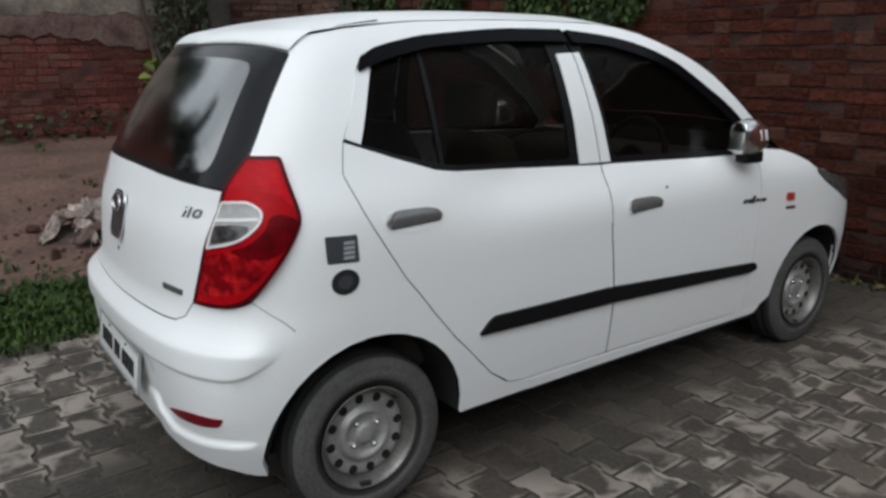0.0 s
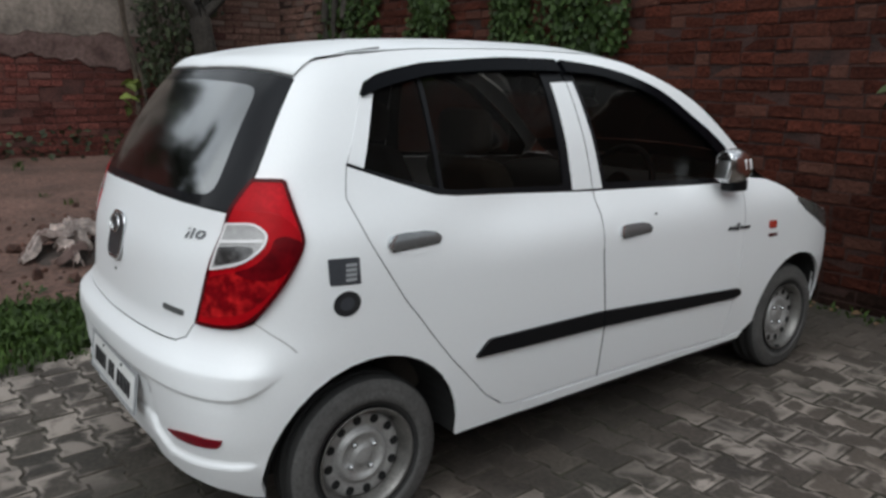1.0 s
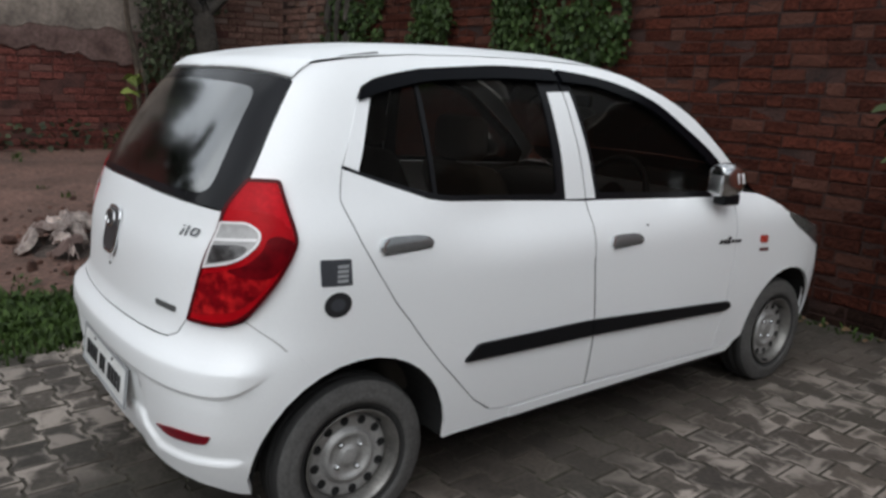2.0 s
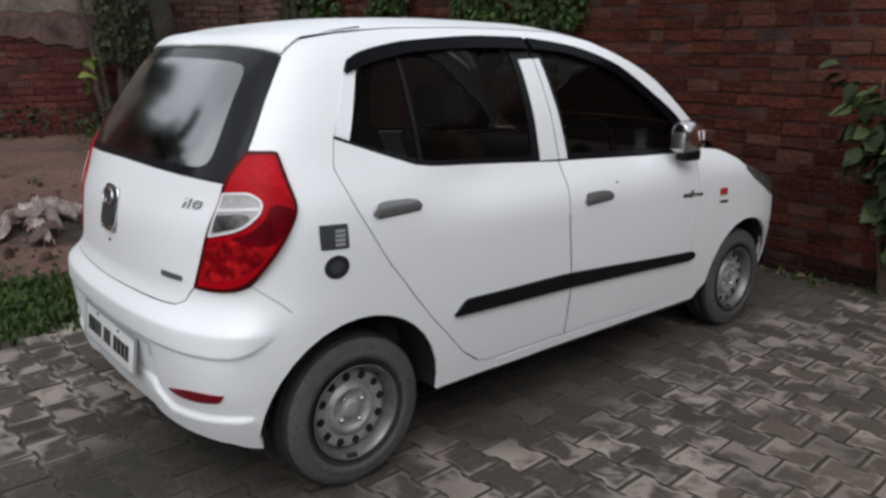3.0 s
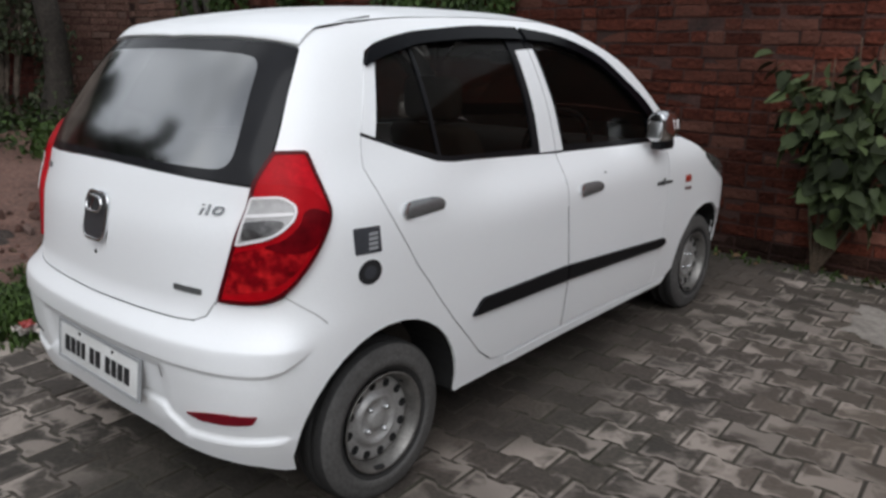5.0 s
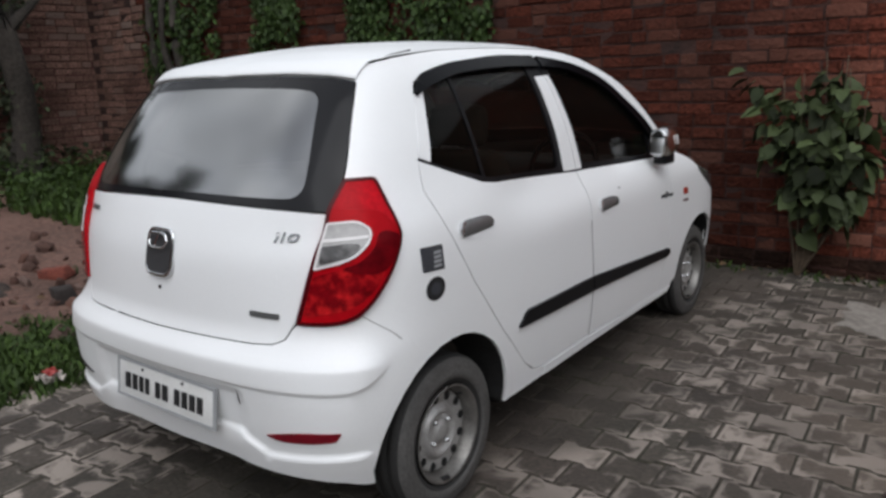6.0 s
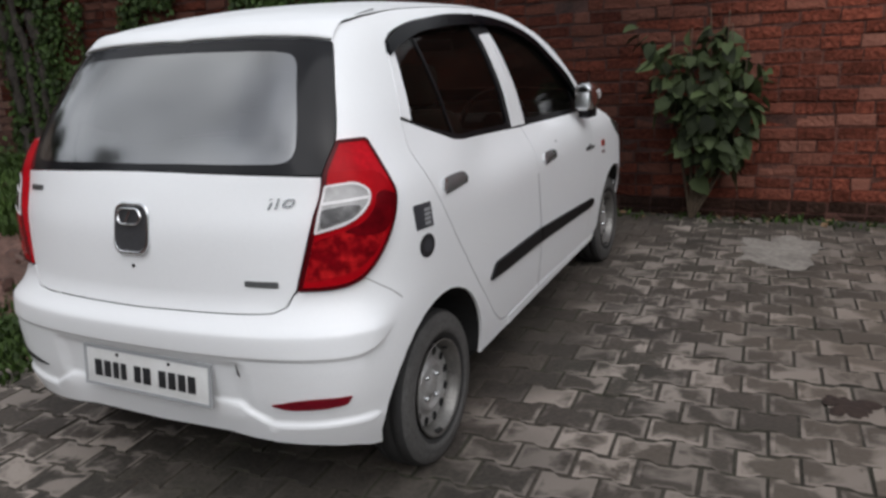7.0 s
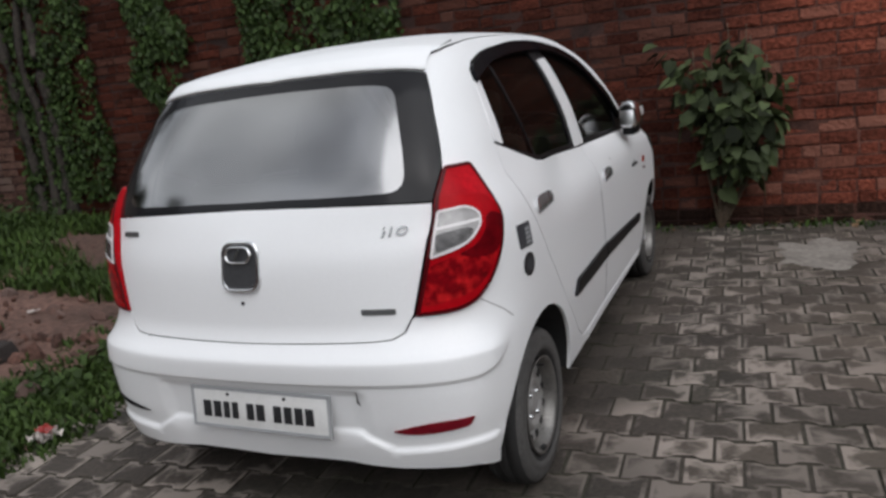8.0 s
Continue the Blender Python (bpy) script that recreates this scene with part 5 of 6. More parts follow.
def west_wall():
    wall = plain_wall("wall_west", (LEFT_X - .3, -14, -.3), (LEFT_X - .02, WALL_Y - .01, 3.3), M["old_mortar"], "old dark brick wall with grey plaster remains")
    shapes = [brick_shape(.228, .073, .03, 40 + k) for k in range(6)]
    verts, faces, pale = [], [], ([], [])
    gaps = [(.99, 1.28), (1.47, 1.96), (.30, .95)]
    for y, z, half in bond(-6, WALL_Y - .05, .2, 3.24):
        if any(abs(y - a) < .13 and abs(z - b) < .06 for a, b in gaps) or rng.random() < .02:
            continue
        m = pose(LEFT_X - .006 + rng.uniform(-.008, .004), y, z, rng.uniform(-1, 1), rng.uniform(-1, 1), 90 + rng.uniform(-1.5, 1.5)) @ Matrix.Diagonal((.5 if half else 1, 1, 1, 1))
        me = rng.choice(shapes)
        vs, fs = pale if y > 2.6 + .2 * noise.noise(Vector((y, z * 1.5, 9))) else (verts, faces)
        k = len(vs)
        vs += [m @ v.co for v in me.vertices]
        fs += [[k + i for i in p.vertices] for p in me.polygons]
    stuff("bricks", verts, faces, M["old_brick"], "dark old bricks", "", wall)
    stuff("pale_bricks", *pale, M["pale_brick"], "paler brown bricks near the corner", "", wall)
    # plaster left on the upper part with a ragged lower edge, and below it the brown coat it was laid on
    for name, edge, proud, top, seed, material, label in (("undercoat", [(-1.35, 1.62), (.2, 1.60), (.9, 1.56), (1.3, 1.47), (1.8, 1.42), (2.55, 1.40)], .012, 1.98, 20, "undercoat", "brown undercoat under the plaster"),
                                                         ("plaster", [(-1.35, 1.82), (2.55, 1.86)], .020, 3.28, 0, "plaster", "grey plaster remains")):
        verts, faces = [], []
        n = 150
        for k in range(n + 1):
            y = -1.35 + (2.55 + 1.35) * k / n
            z = curve(edge, y) + .10 * noise.noise(Vector((y * 1.4, 0, seed + 1))) + .05 * noise.noise(Vector((y * 6, 0, seed + 2))) + .02 * noise.noise(Vector((y * 21, 0, seed + 4)))
            for zz in (z, z + .012, top):
                verts.append((LEFT_X + (.0 if zz == z else proud + .003 * noise.noise(Vector((y * 3, zz, 0)))), y, zz))
        for k in range(n):
            for i in range(2):
                faces.append((3 * k + i, 3 * k + i + 1, 3 * k + i + 4, 3 * k + i + 3))
        ob = new(name, faces_mesh(name, verts, faces))
        ob.data.materials.append(M[material])
        ob.parent = wall
        tagged(ob, label)


PAVER_L, PAVER_P, PAVER_TURN = .199, .1508, radians(3.5)


def paver_shape(seed):
    """An interlocking paver: wide ends, narrow waist, chamfered top."""
    r = random.Random(seed)
    half, wide, waist = PAVER_L / 2 - .0035, .0825, .0618
    out = [(-half, -wide), (-half + .040, -wide), (-half + .064, -waist), (half - .064, -waist), (half - .040, -wide), (half, -wide)]
    out += [(-x, -y) for x, y in out]
    bm = bmesh.new()
    low = [bm.verts.new((x, y, -.022)) for x, y in out]
    mid = [bm.verts.new((x + r.uniform(-.002, .002), y + r.uniform(-.002, .002), -.006 + r.uniform(-.002, .002))) for x, y in out]
    top = [bm.verts.new((x * .968, y * .945, r.uniform(-.0012, .0012))) for x, y in out]
    core = [bm.verts.new((v.co.x * r.uniform(.80, .90), v.co.y * r.uniform(.66, .82), r.uniform(-.0006, .0006))) for v in top]
    n = len(out)
    for k in range(n):
        bm.faces.new((low[k], low[(k + 1) % n], mid[(k + 1) % n], mid[k])).material_index = 2
        bm.faces.new((mid[k], mid[(k + 1) % n], top[(k + 1) % n], top[k])).material_index = 2
        bm.faces.new((top[k], top[(k + 1) % n], core[(k + 1) % n], core[k])).material_index = 1
    bm.faces.new(core)
    return mesh("paver", bm)


def pavement():
    bed = thing("pavement", box_bm((KERB_X + .02, -7, -.2), (6.5, WALL_Y - .005, -.011)), M["joint"], "pavement of grey interlocking concrete pavers, mossy joints", "pavement", "structure")
    shapes = [paver_shape(k) for k in range(6)]
    for me in shapes:
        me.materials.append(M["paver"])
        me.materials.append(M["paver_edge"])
        me.materials.append(M["joint"])
    verts, faces, worn, count = [], [], [], 0
    c, d = math.cos(PAVER_TURN), math.sin(PAVER_TURN)
    for j in range(-42, 27):
        for i in range(-12, 34):
            u, v = .114 + (i + .5 * (j % 2)) * PAVER_L, .043 + j * PAVER_P
            x, y = u * c - v * d, u * d + v * c
            if x < KERB_X + .10 or x > 6.3 or y < -5.6 or y > WALL_Y - .11 or (x < KERB_X + .25 and rng.random() < .25) or (y > 3.4 and rng.random() < .2):
                continue
            sunk = -.004 - .006 * max(0, noise.noise(Vector((x * .9, y * .9, 8))))
            m = pose(x + rng.uniform(-.002, .002), y + rng.uniform(-.002, .002), sunk + rng.uniform(-.003, .003), rng.uniform(-.9, .9), rng.uniform(-.7, .7), 3.5 + rng.uniform(-.8, .8) + (180 if rng.random() < .5 else 0))
            me = rng.choice(shapes)
            if .86 < x < 2.75 and -.35 < y < 3.1 and count < 300:
                p = new("paver", me)
                p.parent, p.matrix_basis = bed, m
                count += 1
            else:
                k = len(verts)
                verts += [m @ v.co for v in me.vertices]
                faces += [[k + i2 for i2 in p.vertices] for p in me.polygons]
                worn += [p.material_index for p in me.polygons]
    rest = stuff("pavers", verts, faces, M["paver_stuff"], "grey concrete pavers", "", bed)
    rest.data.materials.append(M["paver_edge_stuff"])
    rest.data.materials.append(M["joint"])
    rest.data.polygons.foreach_set("material_index", worn)


# ---------------------------------------------------------------- plants
def blade_leaf(size, fold=.25):
    """Outline of a pointed leaf in its own plane, base at the origin, tip along +y, folded along the rib."""
    pts = [(0, 0), (.34, .18), (.42, .45), (.25, .78), (0, 1.05), (-.25, .78), (-.42, .45), (-.34, .18)]
    return [Vector((x * size, y * size, abs(x) * fold * size - .12 * size * y * y)) for x, y in pts]


LEAF_FACES = [(0, 1, 2, 3, 4), (0, 4, 5, 6, 7)]


def add_leaf(verts, faces, m, size):
    k = len(verts)
    verts += [tuple(m @ v) for v in blade_leaf(size)]
    faces += [[k + i for i in f] for f in LEAF_FACES]


def ivy(x0, x1, low, top, count, label, seed):
    """A curtain of creeper leaves on the north wall. low: its lower edge as (share of the width, z)."""
    r = random.Random(seed)
    verts, faces = [], []
    while count > 0:
        f = r.random()
        z = r.uniform(.2, top)
        bottom = curve(low, f) + .12 * noise.noise(Vector((f * 6 * (x1 - x0), seed, 0)))
        edge = .14 * noise.noise(Vector((z * 2.2, seed, 5)))
        x = x0 + f * (x1 - x0)
        if z < bottom or x < x0 + .08 + edge or x > x1 - .08 + edge:
            continue
        if noise.noise(Vector((x * 3.2, z * 3.2, seed))) < -.14 and r.random() < .85:
            continue
        thick = .05 + .07 * (noise.noise(Vector((x * 2.3, z * 2.3, seed + 9))) + .5)
        y = WALL_Y - .03 - r.random() ** .7 * max(.03, thick)
        m = pose(x, y, z, r.uniform(55, 125), 0, r.uniform(-40, 40)) @ pose(0, 0, 0, 0, 0, 180 + r.uniform(-50, 50))
        add_leaf(verts, faces, m, r.uniform(.032, .064))
        count -= 1
    return stuff("ivy", verts, faces, M["ivy"], label, "ivy")


def tube(bm, path, radii, sides=7):
    rings = []
    for i, p in enumerate(path):
        a = path[min(i + 1, len(path) - 1)] - path[max(i - 1, 0)]
        q = a.to_track_quat("Z", "Y")
        rings.append([bm.verts.new(p + q @ Vector((radii[i] * math.cos(w), radii[i] * math.sin(w), 0))) for w in (k * math.tau / sides for k in range(sides))])
    for a, b in zip(rings, rings[1:]):
        for k in range(sides):
            bm.faces.new((a[k], a[(k + 1) % sides], b[(k + 1) % sides], b[k])).smooth = True
    bm.faces.new(rings[-1])


def sapling():
    """A young plant with large heart-shaped leaves before the north wall."""
    r = random.Random(5)
    base = Vector((1.05, 3.62, -.02))
    plant = tagged(new("sapling"), "leafy green sapling with large leaves growing at the wall's foot", "plant")
    plant.location = base
    stems = []
    for dx, dy, h, bend in ((.10, -.06, 1.48, .06), (.24, -.10, 1.38, .10), (.34, -.06, 1.24, .10), (-.12, -.10, 1.32, -.03), (.16, -.18, 1.10, .05), (.0, -.14, 1.36, .0), (.22, -.04, 1.46, .06), (.30, -.14, 1.0, .10), (.06, -.10, 1.12, .02)):
        path = [Vector((dx * t + bend * math.sin(t * 3), dy * t + .02 * math.sin(t * 7), h * t)) for t in (k / 9 for k in range(10))]
        bm = bmesh.new()
        tube(bm, path, [.013 * (1 - .75 * k / 9) for k in range(10)])
        part("stem", bm, M["stem"], plant, "thin brown stem")
        stems.append(path)
    shapes = []
    for k in range(4):
        s = random.Random(k)
        pts = [(0, .06), (.16, -.02), (.38, .08), (.46, .34), (.33, .66), (.10, .94), (0, 1.06)]
        full = pts + [(-x, y) for x, y in reversed(pts[1:-1])]
        verts = [(x, y, .20 * abs(x) - .22 * y * y + s.uniform(-.02, .02)) for x, y in full] + [(0, .5, -.06)]
        n = len(full)
        me = faces_mesh("leaf", verts, [(i, (i + 1) % n, n) for i in range(n)], True)
        me.materials.append(M["sapling_leaf"])
        shapes.append(me)
    for k in range(430):
        path = r.choice(stems)
        t = r.uniform(.68 if path is stems[3] else .34, 1) ** .85
        p = path[int(t * 9)]
        away = r.uniform(0, 360)
        reach = r.uniform(.02, .13)
        q = p + Vector((math.cos(radians(away)) * reach * 1.2, math.sin(radians(away)) * reach * .9 - .03, r.uniform(-.06, .06)))
        q.y = min(q.y, .06)
        size = r.uniform(.065, .150) * (1.15 - .25 * t)
        leaf = new("leaf", r.choice(shapes))
        leaf.parent = plant
        leaf.matrix_basis = pose(q.x, q.y, q.z, 0, 0, away - 90 + r.uniform(-50, 50)) @ pose(0, 0, 0, r.uniform(-80, 15), r.uniform(-45, 45), 0) @ Matrix.Diagonal((size * r.uniform(.8, 1.1), size, size, 1))
    # one shoot leans out to the west
    for k in range(7):
        leaf = new("leaf", r.choice(shapes))
        leaf.parent = plant
        leaf.matrix_basis = pose(-.24 - .022 * k, -.12, 1.27 + .015 * k + r.uniform(-.05, .04), r.uniform(-60, 0), r.uniform(-30, 30), r.uniform(20, 160)) @ Matrix.Diagonal((.11, .11, .11, 1))


def tree(x, y, high, spread, leaves, trunk, label, seed, low=.4, leaf=1.0):
    """A tree: tapered trunk, limbs, and a crown of separate leaves in clumps."""
    r = random.Random(seed)
    z0 = lie(x, y) - .05 if x > LEFT_X else 0.0
    top = tagged(new("tree"), label, "tree")
    top.location = (x, y, z0)
    bm = bmesh.new()
    path = [Vector((.12 * math.sin(k * .9 + seed), .10 * math.cos(k * 1.3 + seed) - .1, high * .72 * k / 8)) for k in range(9)]
    tube(bm, path, [trunk * (1.25 if k == 0 else 1) * (1 - .085 * k) for k in range(9)], 9)
    ends = []
    for k in range(11):
        a = r.uniform(0, math.tau)
        start = path[r.randint(3, 7)]
        reach = spread * r.uniform(.5, .95)
        line = [start + Vector((math.cos(a) * reach * t, math.sin(a) * reach * t, high * .28 * t ** .8 * r.uniform(.6, 1))) for t in (0, .3, .65, 1)]
        tube(bm, line, [trunk * .4, trunk * .3, trunk * .18, trunk * .06], 6)
        ends += line[1:]
    part("trunk", bm, M["bark"], top, "rough brown trunk with limbs")
    verts, faces = [], []
    clumps = [(p + Vector((r.uniform(-.3, .3), r.uniform(-.3, .3), r.uniform(-.2, .5))), r.uniform(.3, .62)) for p in ends for _ in range(2)]
    for _ in range(leaves):
        c, rad = r.choice(clumps)
        d = Vector((r.gauss(0, 1), r.gauss(0, 1), r.gauss(0, .8))).normalized() * rad * r.random() ** .4
        p = c + d
        if p.z < high * low:
            continue
        add_leaf(verts, faces, pose(*p, r.uniform(-60, 60), r.uniform(-40, 40), r.uniform(0, 360)), r.uniform(.10, .19) * leaf)
    stuff("crown", verts, faces, M["crown"], "loose crown of dark green leaves", "", top)
    return top


def corner_creeper():
    """Tangle of creeper and weeds round the trunk at the west wall."""
    r = random.Random(21)
    verts, faces = [], []
    for _ in range(2700):
        y = r.uniform(1.72, 2.75)
        z = .35 + 2.2 * r.random() ** 1.25
        if noise.noise(Vector((y * 1.7, z * 1.5, 2))) < -.15 + .30 * (abs(y - 2.1) - .3) - (.3 if z < .8 else 0):
            continue
        x = LEFT_X + .12 + r.random() * .45
        add_leaf(verts, faces, pose(x, y, z, r.uniform(40, 120), 0, 90 + r.uniform(-60, 60)) @ pose(0, 0, 0, 0, 0, 180 + r.uniform(-50, 50)), r.uniform(.035, .075))
    for _ in range(700):
        x, y = LEFT_X + .08 + abs(r.gauss(0, .18)), r.uniform(-5, 3.4)
        add_leaf(verts, faces, pose(x, y, lie(x, y) + r.uniform(.02, .32), r.uniform(-60, 60), r.uniform(-50, 50), r.uniform(0, 360)), r.uniform(.05, .10))
    stuff("creeper", verts, faces, M["creeper"], "dark creeper tangle at the foot of the old wall", "creeper")


def vine(name, foot, stems, label, seed, bark):
    """Old woody stems climbing a wall."""
    r = random.Random(seed)
    top = tagged(new(name), label, "vine")
    top.location = foot
    for dx, dy, lean_x, lean_y, high, thick in stems:
        path = [Vector((dx + lean_x * t + .05 * noise.noise(Vector((t * 4, seed, dx * 9))), dy + lean_y * t + .09 * noise.noise(Vector((t * 4, seed + 5, dy * 9))), high * t)) for t in (k / 14 for k in range(15))]
        bm = bmesh.new()
        tube(bm, path, [thick * (1.3 - .6 * k / 14) * r.uniform(.85, 1.15) for k in range(15)], 8)
        part("stem", bm, bark, top, "twisted grey-brown stem")
    return top


def sprig():
    """A young shoot with pale leaves in front of the old wall."""
    r = random.Random(8)
    x, y = LEFT_X + .42, 1.72
    z0 = lie(x, y)
    top = tagged(new("shoot"), "young shoot with bright yellow-green leaves before the old wall", "plant")
    top.location = (x, y, z0)
    path = [Vector((.03 * math.sin(k), -.02 * k + .05 * math.sin(k * .8), (1.32 - z0) * k / 8)) for k in range(9)]
    bm = bmesh.new()
    tube(bm, path, [.014 * (1 - .08 * k) for k in range(9)])
    part("stem", bm, M["stem"], top, "thin brown stem")
    shape = faces_mesh("leaf", [tuple(v) for v in blade_leaf(.15)], LEAF_FACES)
    shape.materials.append(M["young"])
    for k in range(10):
        p = path[r.randint(6, 8)] + Vector((r.uniform(-.08, .1), r.uniform(-.16, .16), r.uniform(-.12, .10)))
        leaf = new("leaf", shape)
        leaf.parent = top
        leaf.matrix_basis = pose(*p, r.uniform(-60, 30), r.uniform(-40, 40), r.uniform(0, 360))


def weeds():
    """Grass and weeds beside the pavement and further up the bank."""
    r = random.Random(3)
    verts, faces = [], []

    def tuft(x, y, n, size):
        z = lie(x, y)
        for _ in range(n):
            a, lean, h = r.uniform(0, math.tau), r.uniform(.15, .9), size * r.uniform(.5, 1.2)
            bx, by = x + r.uniform(-.05, .05), y + r.uniform(-.05, .05)
            w = r.uniform(.004, .010) * (1 + size * 3)
            dx, dy = math.cos(a), math.sin(a)
            k = len(verts)
            for t, wide in ((0, 1), (.55, .9), (1, .1)):
                cx, cy, cz = bx + dx * lean * h * t * t, by + dy * lean * h * t * t, z + h * t * (1 - .25 * lean * t)
                verts.extend([(cx - dy * w * wide, cy + dx * w * wide, cz), (cx + dy * w * wide, cy - dx * w * wide, cz)])
            faces.extend([(k, k + 1, k + 3, k + 2), (k + 2, k + 3, k + 5, k + 4)])

    for _ in range(2600):
        x, y = KERB_X - .05 - abs(r.gauss(0, .36)), r.uniform(-2.6, 3.6)
        if noise.noise(Vector((x * 2, y * 1.6, 7))) > -.22 and x > -2.75:
            tuft(x, y, 8, r.uniform(.02, .075))
    for _ in range(1500):
        x, y = r.uniform(-2.35, KERB_X + .10 + .12 * r.random()), r.uniform(-2.6, .45)
        tuft(x, y, 7, r.uniform(.025, .08))
    for _ in range(2600):
        x, y = r.uniform(-7.4, -2.6), r.uniform(1.5, 3.65)
        if noise.noise(Vector((x * .9, y * .9, 2))) > -.25:
            tuft(x, y, 7, r.uniform(.05, .15))
    for _ in range(220):
        x, y = r.uniform(-7.4, -2.6), r.uniform(-5, 3.6)
        if noise.noise(Vector((x * 1.1, y * 1.1, 4))) > .22:
            tuft(x, y, 6, r.uniform(.05, .12))
    for _ in range(160):
        x = r.uniform(-1.2, 3.5)
        tuft(x, WALL_Y - .06 - abs(r.gauss(0, .07)), 4, r.uniform(.02, .06))
    stuff("weeds", verts, faces, M["weed"], "patchy green grass and weeds", "grass")
    # broad-leaved weeds
    verts, faces = [], []
    for _ in range(900):
        x, y = KERB_X - .15 - abs(r.gauss(0, .4)), r.uniform(-2.6, 3.6)
        if noise.noise(Vector((x * 2, y * 1.6, 12))) > .0 and x > -2.7:
            z = lie(x, y) + r.uniform(.02, .12)
            add_leaf(verts, faces, pose(x, y, z, r.uniform(-40, 40), r.uniform(-40, 40), r.uniform(0, 360)), r.uniform(.03, .07))
    for _ in range(1200):
        x, y = r.uniform(-7.3, -5.2), r.uniform(1.2, 3.5)
        add_leaf(verts, faces, pose(x, y, lie(x, y) + r.uniform(.03, .30), r.uniform(-50, 50), r.uniform(-40, 40), r.uniform(0, 360)), r.uniform(.03, .065))
    stuff("leafy_weeds", verts, faces, M["ivy"], "low leafy weeds on the bank", "weeds")


def litter():
    """Dry leaves at the wall's foot, rubble on the bank, cloth heap and packets."""
    r = random.Random(9)
    verts, faces = [], []
    for _ in range(70):
        x, y = r.uniform(-.5, 4), WALL_Y - .05 - abs(r.gauss(0, .13))
        add_leaf(verts, faces, pose(x, y, .008 + r.uniform(0, .02), r.uniform(-25, 25), r.uniform(-25, 25), r.uniform(0, 360)), r.uniform(.025, .06))
    for _ in range(60):
        x, y = r.uniform(-3, -1.4), r.uniform(-1.5, 3)
        add_leaf(verts, faces, pose(x, y, lie(x, y) + .02, r.uniform(-25, 25), r.uniform(-25, 25), r.uniform(0, 360)), r.uniform(.03, .06))
    stuff("dry_leaves", verts, faces, M["dry"], "dry brown fallen leaves", "leaves")
    # rubble
    verts, faces = [], []
    for k in range(420):
        x, y = r.uniform(-4.6, -1.75), r.uniform(-2, 3.5)
        if k < 150:
            x, y = -2.9 + r.gauss(0, .55), .9 + r.gauss(0, .7)
        s = r.uniform(.008, .035) if k > 60 else r.uniform(.03, .085)
        if x > KERB_X - .1:
            continue
        bm = bmesh.new()
        bmesh.ops.create_icosphere(bm, subdivisions=1, radius=1)
        m = pose(x, y, lie(x, y) + s * .2, r.uniform(0, 360), r.uniform(0, 360), 0) @ Matrix.Diagonal((s * r.uniform(.7, 1.5), s * r.uniform(.6, 1), s * r.uniform(.4, .8), 1))
        n = len(verts)
        verts += [tuple(m @ (v.co * r.uniform(.75, 1.15))) for v in bm.verts]
        bm.verts.index_update()
        faces += [[n + v.index for v in f.verts] for f in bm.faces]
        bm.free()
    stuff("rubble", verts, faces, M["rubble"], "scattered brick rubble and stones in the soil", "rubble")
    r = random.Random(31)
    # heap of dirty rags: crumpled strips over a core darkened to paint shade between them
    cx, cy = -3.36, .08
    heap = tagged(new("rag_heap"), "heap of crumpled dirty beige rags on the soil", "rags")
    heap.location = (cx, cy, lie(cx, cy))
    bm = bmesh.new()
    n = 40
    grid = []
    for i in range(n + 1):
        row = []
        for j in range(n + 1):
            u, v = i / n * 2 - 1, j / n * 2 - 1
            hill = max(0, 1 - (u * u + v * v) ** 1.2)
            x, y = u * .35, v * .37
            row.append(bm.verts.new((x, y, lie(cx + x, cy + y) - lie(cx, cy) - .02 + hill ** .5 * (.03 + .16 * abs(noise.noise(Vector((u * 2.4, v * 2.4, 8))))))))
        grid.append(row)
    for a, b in zip(grid, grid[1:]):
        for j in range(n):
            bm.faces.new((a[j], b[j], b[j + 1], a[j + 1])).smooth = True
    part("core", bm, M["rag_shade"], heap, "dark cloth core, painted shade between the rags")
    for k in range(26):
        a, far = r.uniform(0, math.tau), r.random() ** .55 * .27
        x, y, way, turn = math.cos(a) * far, math.sin(a) * far, r.uniform(0, math.tau), r.uniform(-2.2, 2.2)
        long, wide = r.uniform(.18, .36), r.uniform(.06, .12)
        bm = bmesh.new()
        prev = None
        for i in range(23):
            t = i / 22
            top = max(0, 1 - (x * x + y * y) / .14)
            z = lie(cx + x, cy + y) - lie(cx, cy) + .012 + .13 * top + .055 * abs(noise.noise(Vector((x * 6, y * 6, k)))) + .05 * math.sin(math.pi * t)
            side = Vector((-math.sin(way), math.cos(way), 0))
            pinch = .62 + .38 * abs(math.sin(t * math.pi * 1.5 + k))
            line = []
            for j in range(11):
                q = j / 5 - 1
                curl = .045 * (1 - q * q) * pinch + .022 * math.sin(q * 7 + k + t * 3) + .014 * noise.noise(Vector((q * 3, t * 9, k)))
                p = Vector((x, y, z)) + side * q * wide * pinch * .5 + Vector((0, 0, curl - .02))
                line.append(bm.verts.new(p))
            if prev:
                for j in range(10):
                    bm.faces.new((prev[j], line[j], line[j + 1], prev[j + 1])).smooth = True
            prev = line
            x, y = x + math.cos(way) * long / 22, y + math.sin(way) * long / 22
            way += turn / 22 + r.uniform(-.15, .15)
        bmesh.ops.solidify(bm, geom=bm.faces[:], thickness=.006)
        part("rag", bm, M["cloth_heap"], heap)
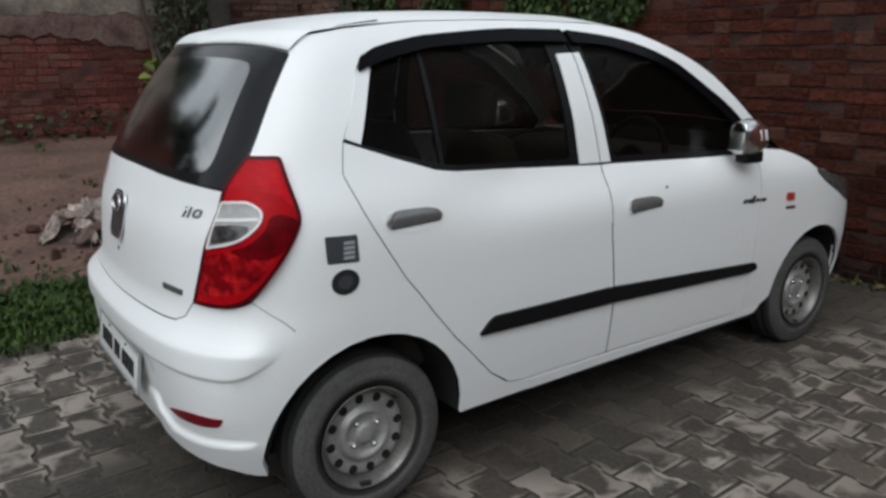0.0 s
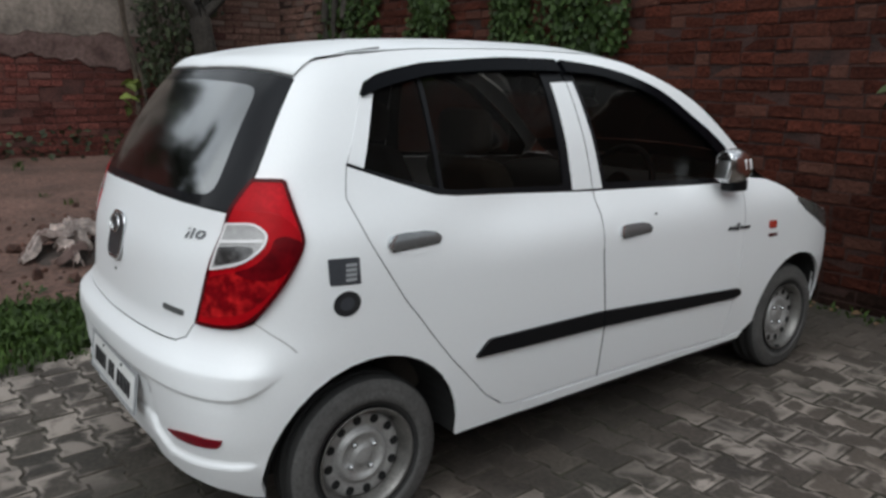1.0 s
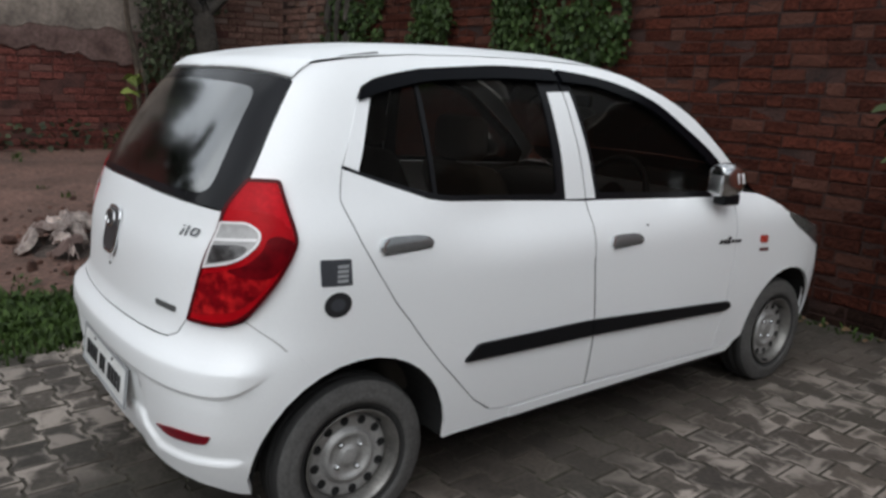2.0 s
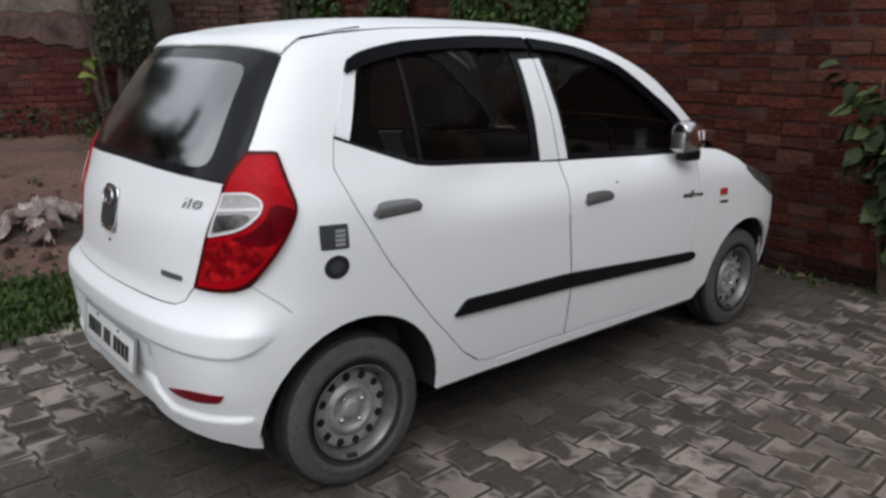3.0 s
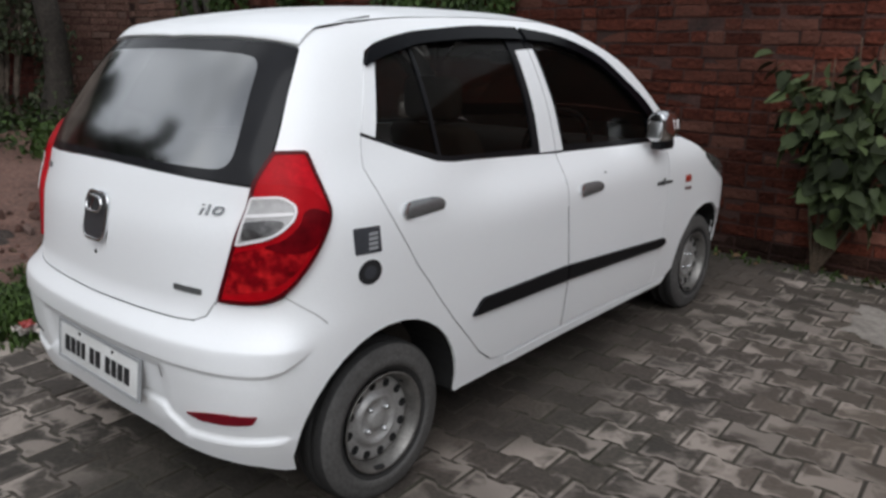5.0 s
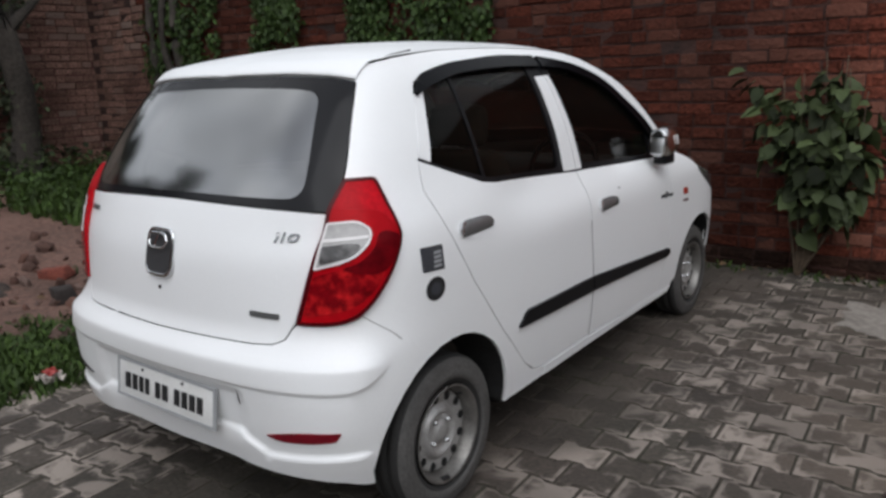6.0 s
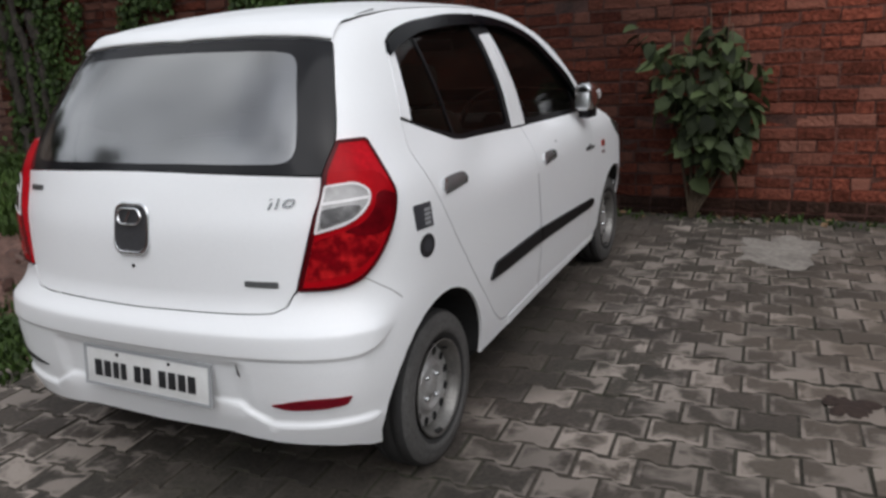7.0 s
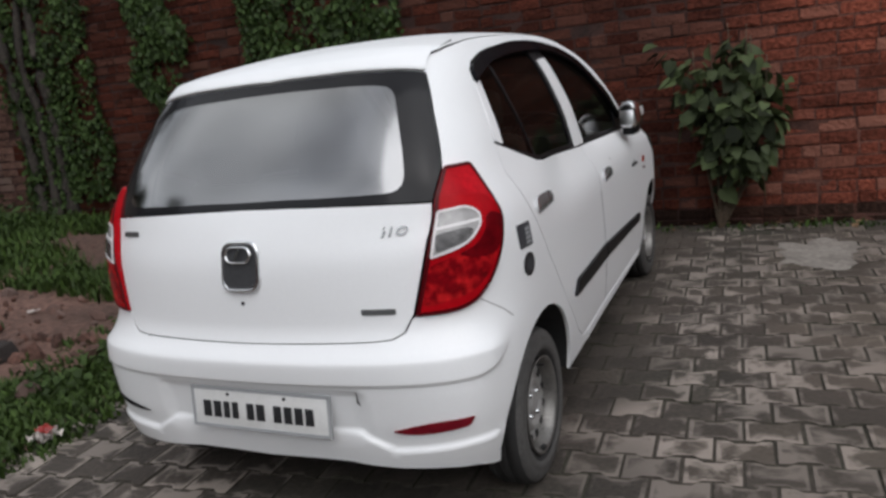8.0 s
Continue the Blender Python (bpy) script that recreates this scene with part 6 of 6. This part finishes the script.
    # crumpled packet
    def crumple(w, d, h, seed):
        q = random.Random(seed)
        bm = bmesh.new()
        m = 7
        grid = [[bm.verts.new(((i / m - .5) * w + q.uniform(-.008, .008), (j / m - .5) * d + q.uniform(-.008, .008), h * q.random())) for j in range(m + 1)] for i in range(m + 1)]
        for a, b in zip(grid, grid[1:]):
            for j in range(m):
                bm.faces.new((a[j], b[j], b[j + 1], a[j + 1]))
        return bm
    p = thing("foil_packet", crumple(.13, .10, .05, 1), M["packet_white"], "crumpled white and red foil packet in the weeds", "packet")
    p.location = (-1.52, -.19, .02)
    q = part("packet_print", crumple(.085, .06, .02, 2), M["packet_red"], p, "red printed middle")
    q.location = (.005, 0, .042)
    p = thing("paper_scrap", crumple(.07, .05, .02, 5), M["packet_white"], "small white paper scrap on the soil", "paper")
    p.location = (-3.25, 1.15, lie(-3.25, 1.15) + .02)
    # broken brick and a dark clod on the soil
    for name, x, y, size, turn, m, lab in (("brick_piece", -3.25, .74, (.11, .055, .038), 25, "red_piece", "broken red brick lying on the soil"),
                                           ("dark_clod", -2.85, .58, (.13, .07, .05), -20, "clod", "dark broken clod beside the brick rubble")):
        bm = box(*size, .012)
        for v in bm.verts:
            v.co += Vector((noise.noise(v.co * 14 + Vector((x, 0, 0))), noise.noise(v.co * 14 + Vector((0, 5, x))), noise.noise(v.co * 14 + Vector((9, x, 0))))) * .025
        p = thing(name, bm, M[m], lab, name.replace("_", " "))
        p.matrix_basis = pose(x, y, lie(x, y) + size[2] * .7, 4, -6, turn)
    smear("cement_smear", 1.69, 2.90, .25, .30, 3, M["cement"], "pale smear of dried cement over the pavers", "cement")
    smear("mud_stain", 2.03, .82, .085, .095, 11, M["mud"], "dark brown stain on the pavers", "stain")


def smear(name, x, y, rx, ry, seed, material, label, category):
    """A thin dried patch with a ragged border."""
    bm = bmesh.new()
    c = bm.verts.new((x, y, .006))
    rings = []
    for f, z in ((.55, .0055), (1, .0015)):
        ring = []
        for k in range(56):
            a = k * math.tau / 56
            w = f * (1 + .75 * noise.noise(Vector((math.cos(a) * 1.5, math.sin(a) * 1.5, seed))) + .35 * noise.noise(Vector((math.cos(a) * 5, math.sin(a) * 5, seed))))
            ring.append(bm.verts.new((x + rx * w * math.cos(a), y + ry * w * math.sin(a), z)))
        rings.append(ring)
    for k in range(56):
        bm.faces.new((c, rings[0][k], rings[0][(k + 1) % 56])).smooth = True
        bm.faces.new((rings[0][k], rings[1][k], rings[1][(k + 1) % 56], rings[0][(k + 1) % 56])).smooth = True
    thing(name, bm, material, label, category, "structure")


ground()
build_car()
# two unseen walls, added to hold low skylight off car and ground
plain_wall("added_wall_east", (6.6, -10, -.2), (6.9, WALL_Y + .3, 2.9), M["concrete"], "unseen plain wall added to block low skylight")
plain_wall("added_wall_south", (LEFT_X - .02, -10.3, -.2), (6.9, -10, 3.4), M["concrete"], "unseen plain wall added to block low skylight")
sapling()
ivy(-3.08, -1.30, [(0, 1.25), (.5, 1.45), (.8, 1.60), (1, 1.75)], WALL_TOP, 4200, "dense green ivy curtain on the brick wall", 1)
ivy(-4.45, -3.62, [(0, 1.7), (.45, 1.35), (1, 1.5)], WALL_TOP, 1800, "narrow hanging strip of ivy on the brick wall", 2)
ivy(-6.35, -4.85, [(0, .35), (.5, .45), (1, .55)], WALL_TOP, 4800, "broad old ivy curtain reaching to the ground", 3)
tree(-7.1, 2.55, 6.2, 2.0, 2600, .17, "dark tree beside the old wall", 11, .45)
# unseen trees added so that the rear window reflects a dark skyline
tree(-9.8, .2, 4.5, 2.3, 4600, .18, "unseen leafy tree beyond the old wall, added for rear-window reflections", 12, .2, 2.2)
tree(-9.7, -2.6, 4.9, 2.4, 4600, .16, "unseen leafy tree beyond the old wall, added for rear-window reflections", 13, .2, 2.2)
tree(-9.6, -5.4, 6.0, 2.4, 4600, .17, "unseen leafy tree beyond the old wall, added for rear-window reflections", 14, .2, 2.2)
tree(-9.5, -8.4, 6.4, 2.5, 4600, .16, "unseen leafy tree beyond the old wall, added for rear-window reflections", 15, .2, 2.2)
corner_creeper()
vine("vine", (LEFT_X + .14, 2.0, lie(-7.4, 2.0) - .05), ((.0, -.22, .05, -.30, 2.9, .030), (.05, -.10, .02, -.45, 2.6, .022), (.02, .06, .08, -.10, 2.9, .042), (.08, .18, .0, .14, 2.9, .034), (.0, -.02, .05, .30, 2.7, .028), (.04, .12, .10, -.25, 2.4, .020)), "tangle of old woody stems against the old wall", 4, M["vine_bark"])
vine("vine", (-5.75, WALL_Y - .07, lie(-5.75, 3.6) - .05), ((-.35, 0, -.05, 0, 2.8, .06), (-.12, -.02, .04, 0, 2.7, .045), (.10, 0, -.03, 0, 2.8, .055)), "brown climber stems on the brick wall", 6, M["bark"])
sprig()
weeds()
litter()
west_wall()
pavement()
north_wall()
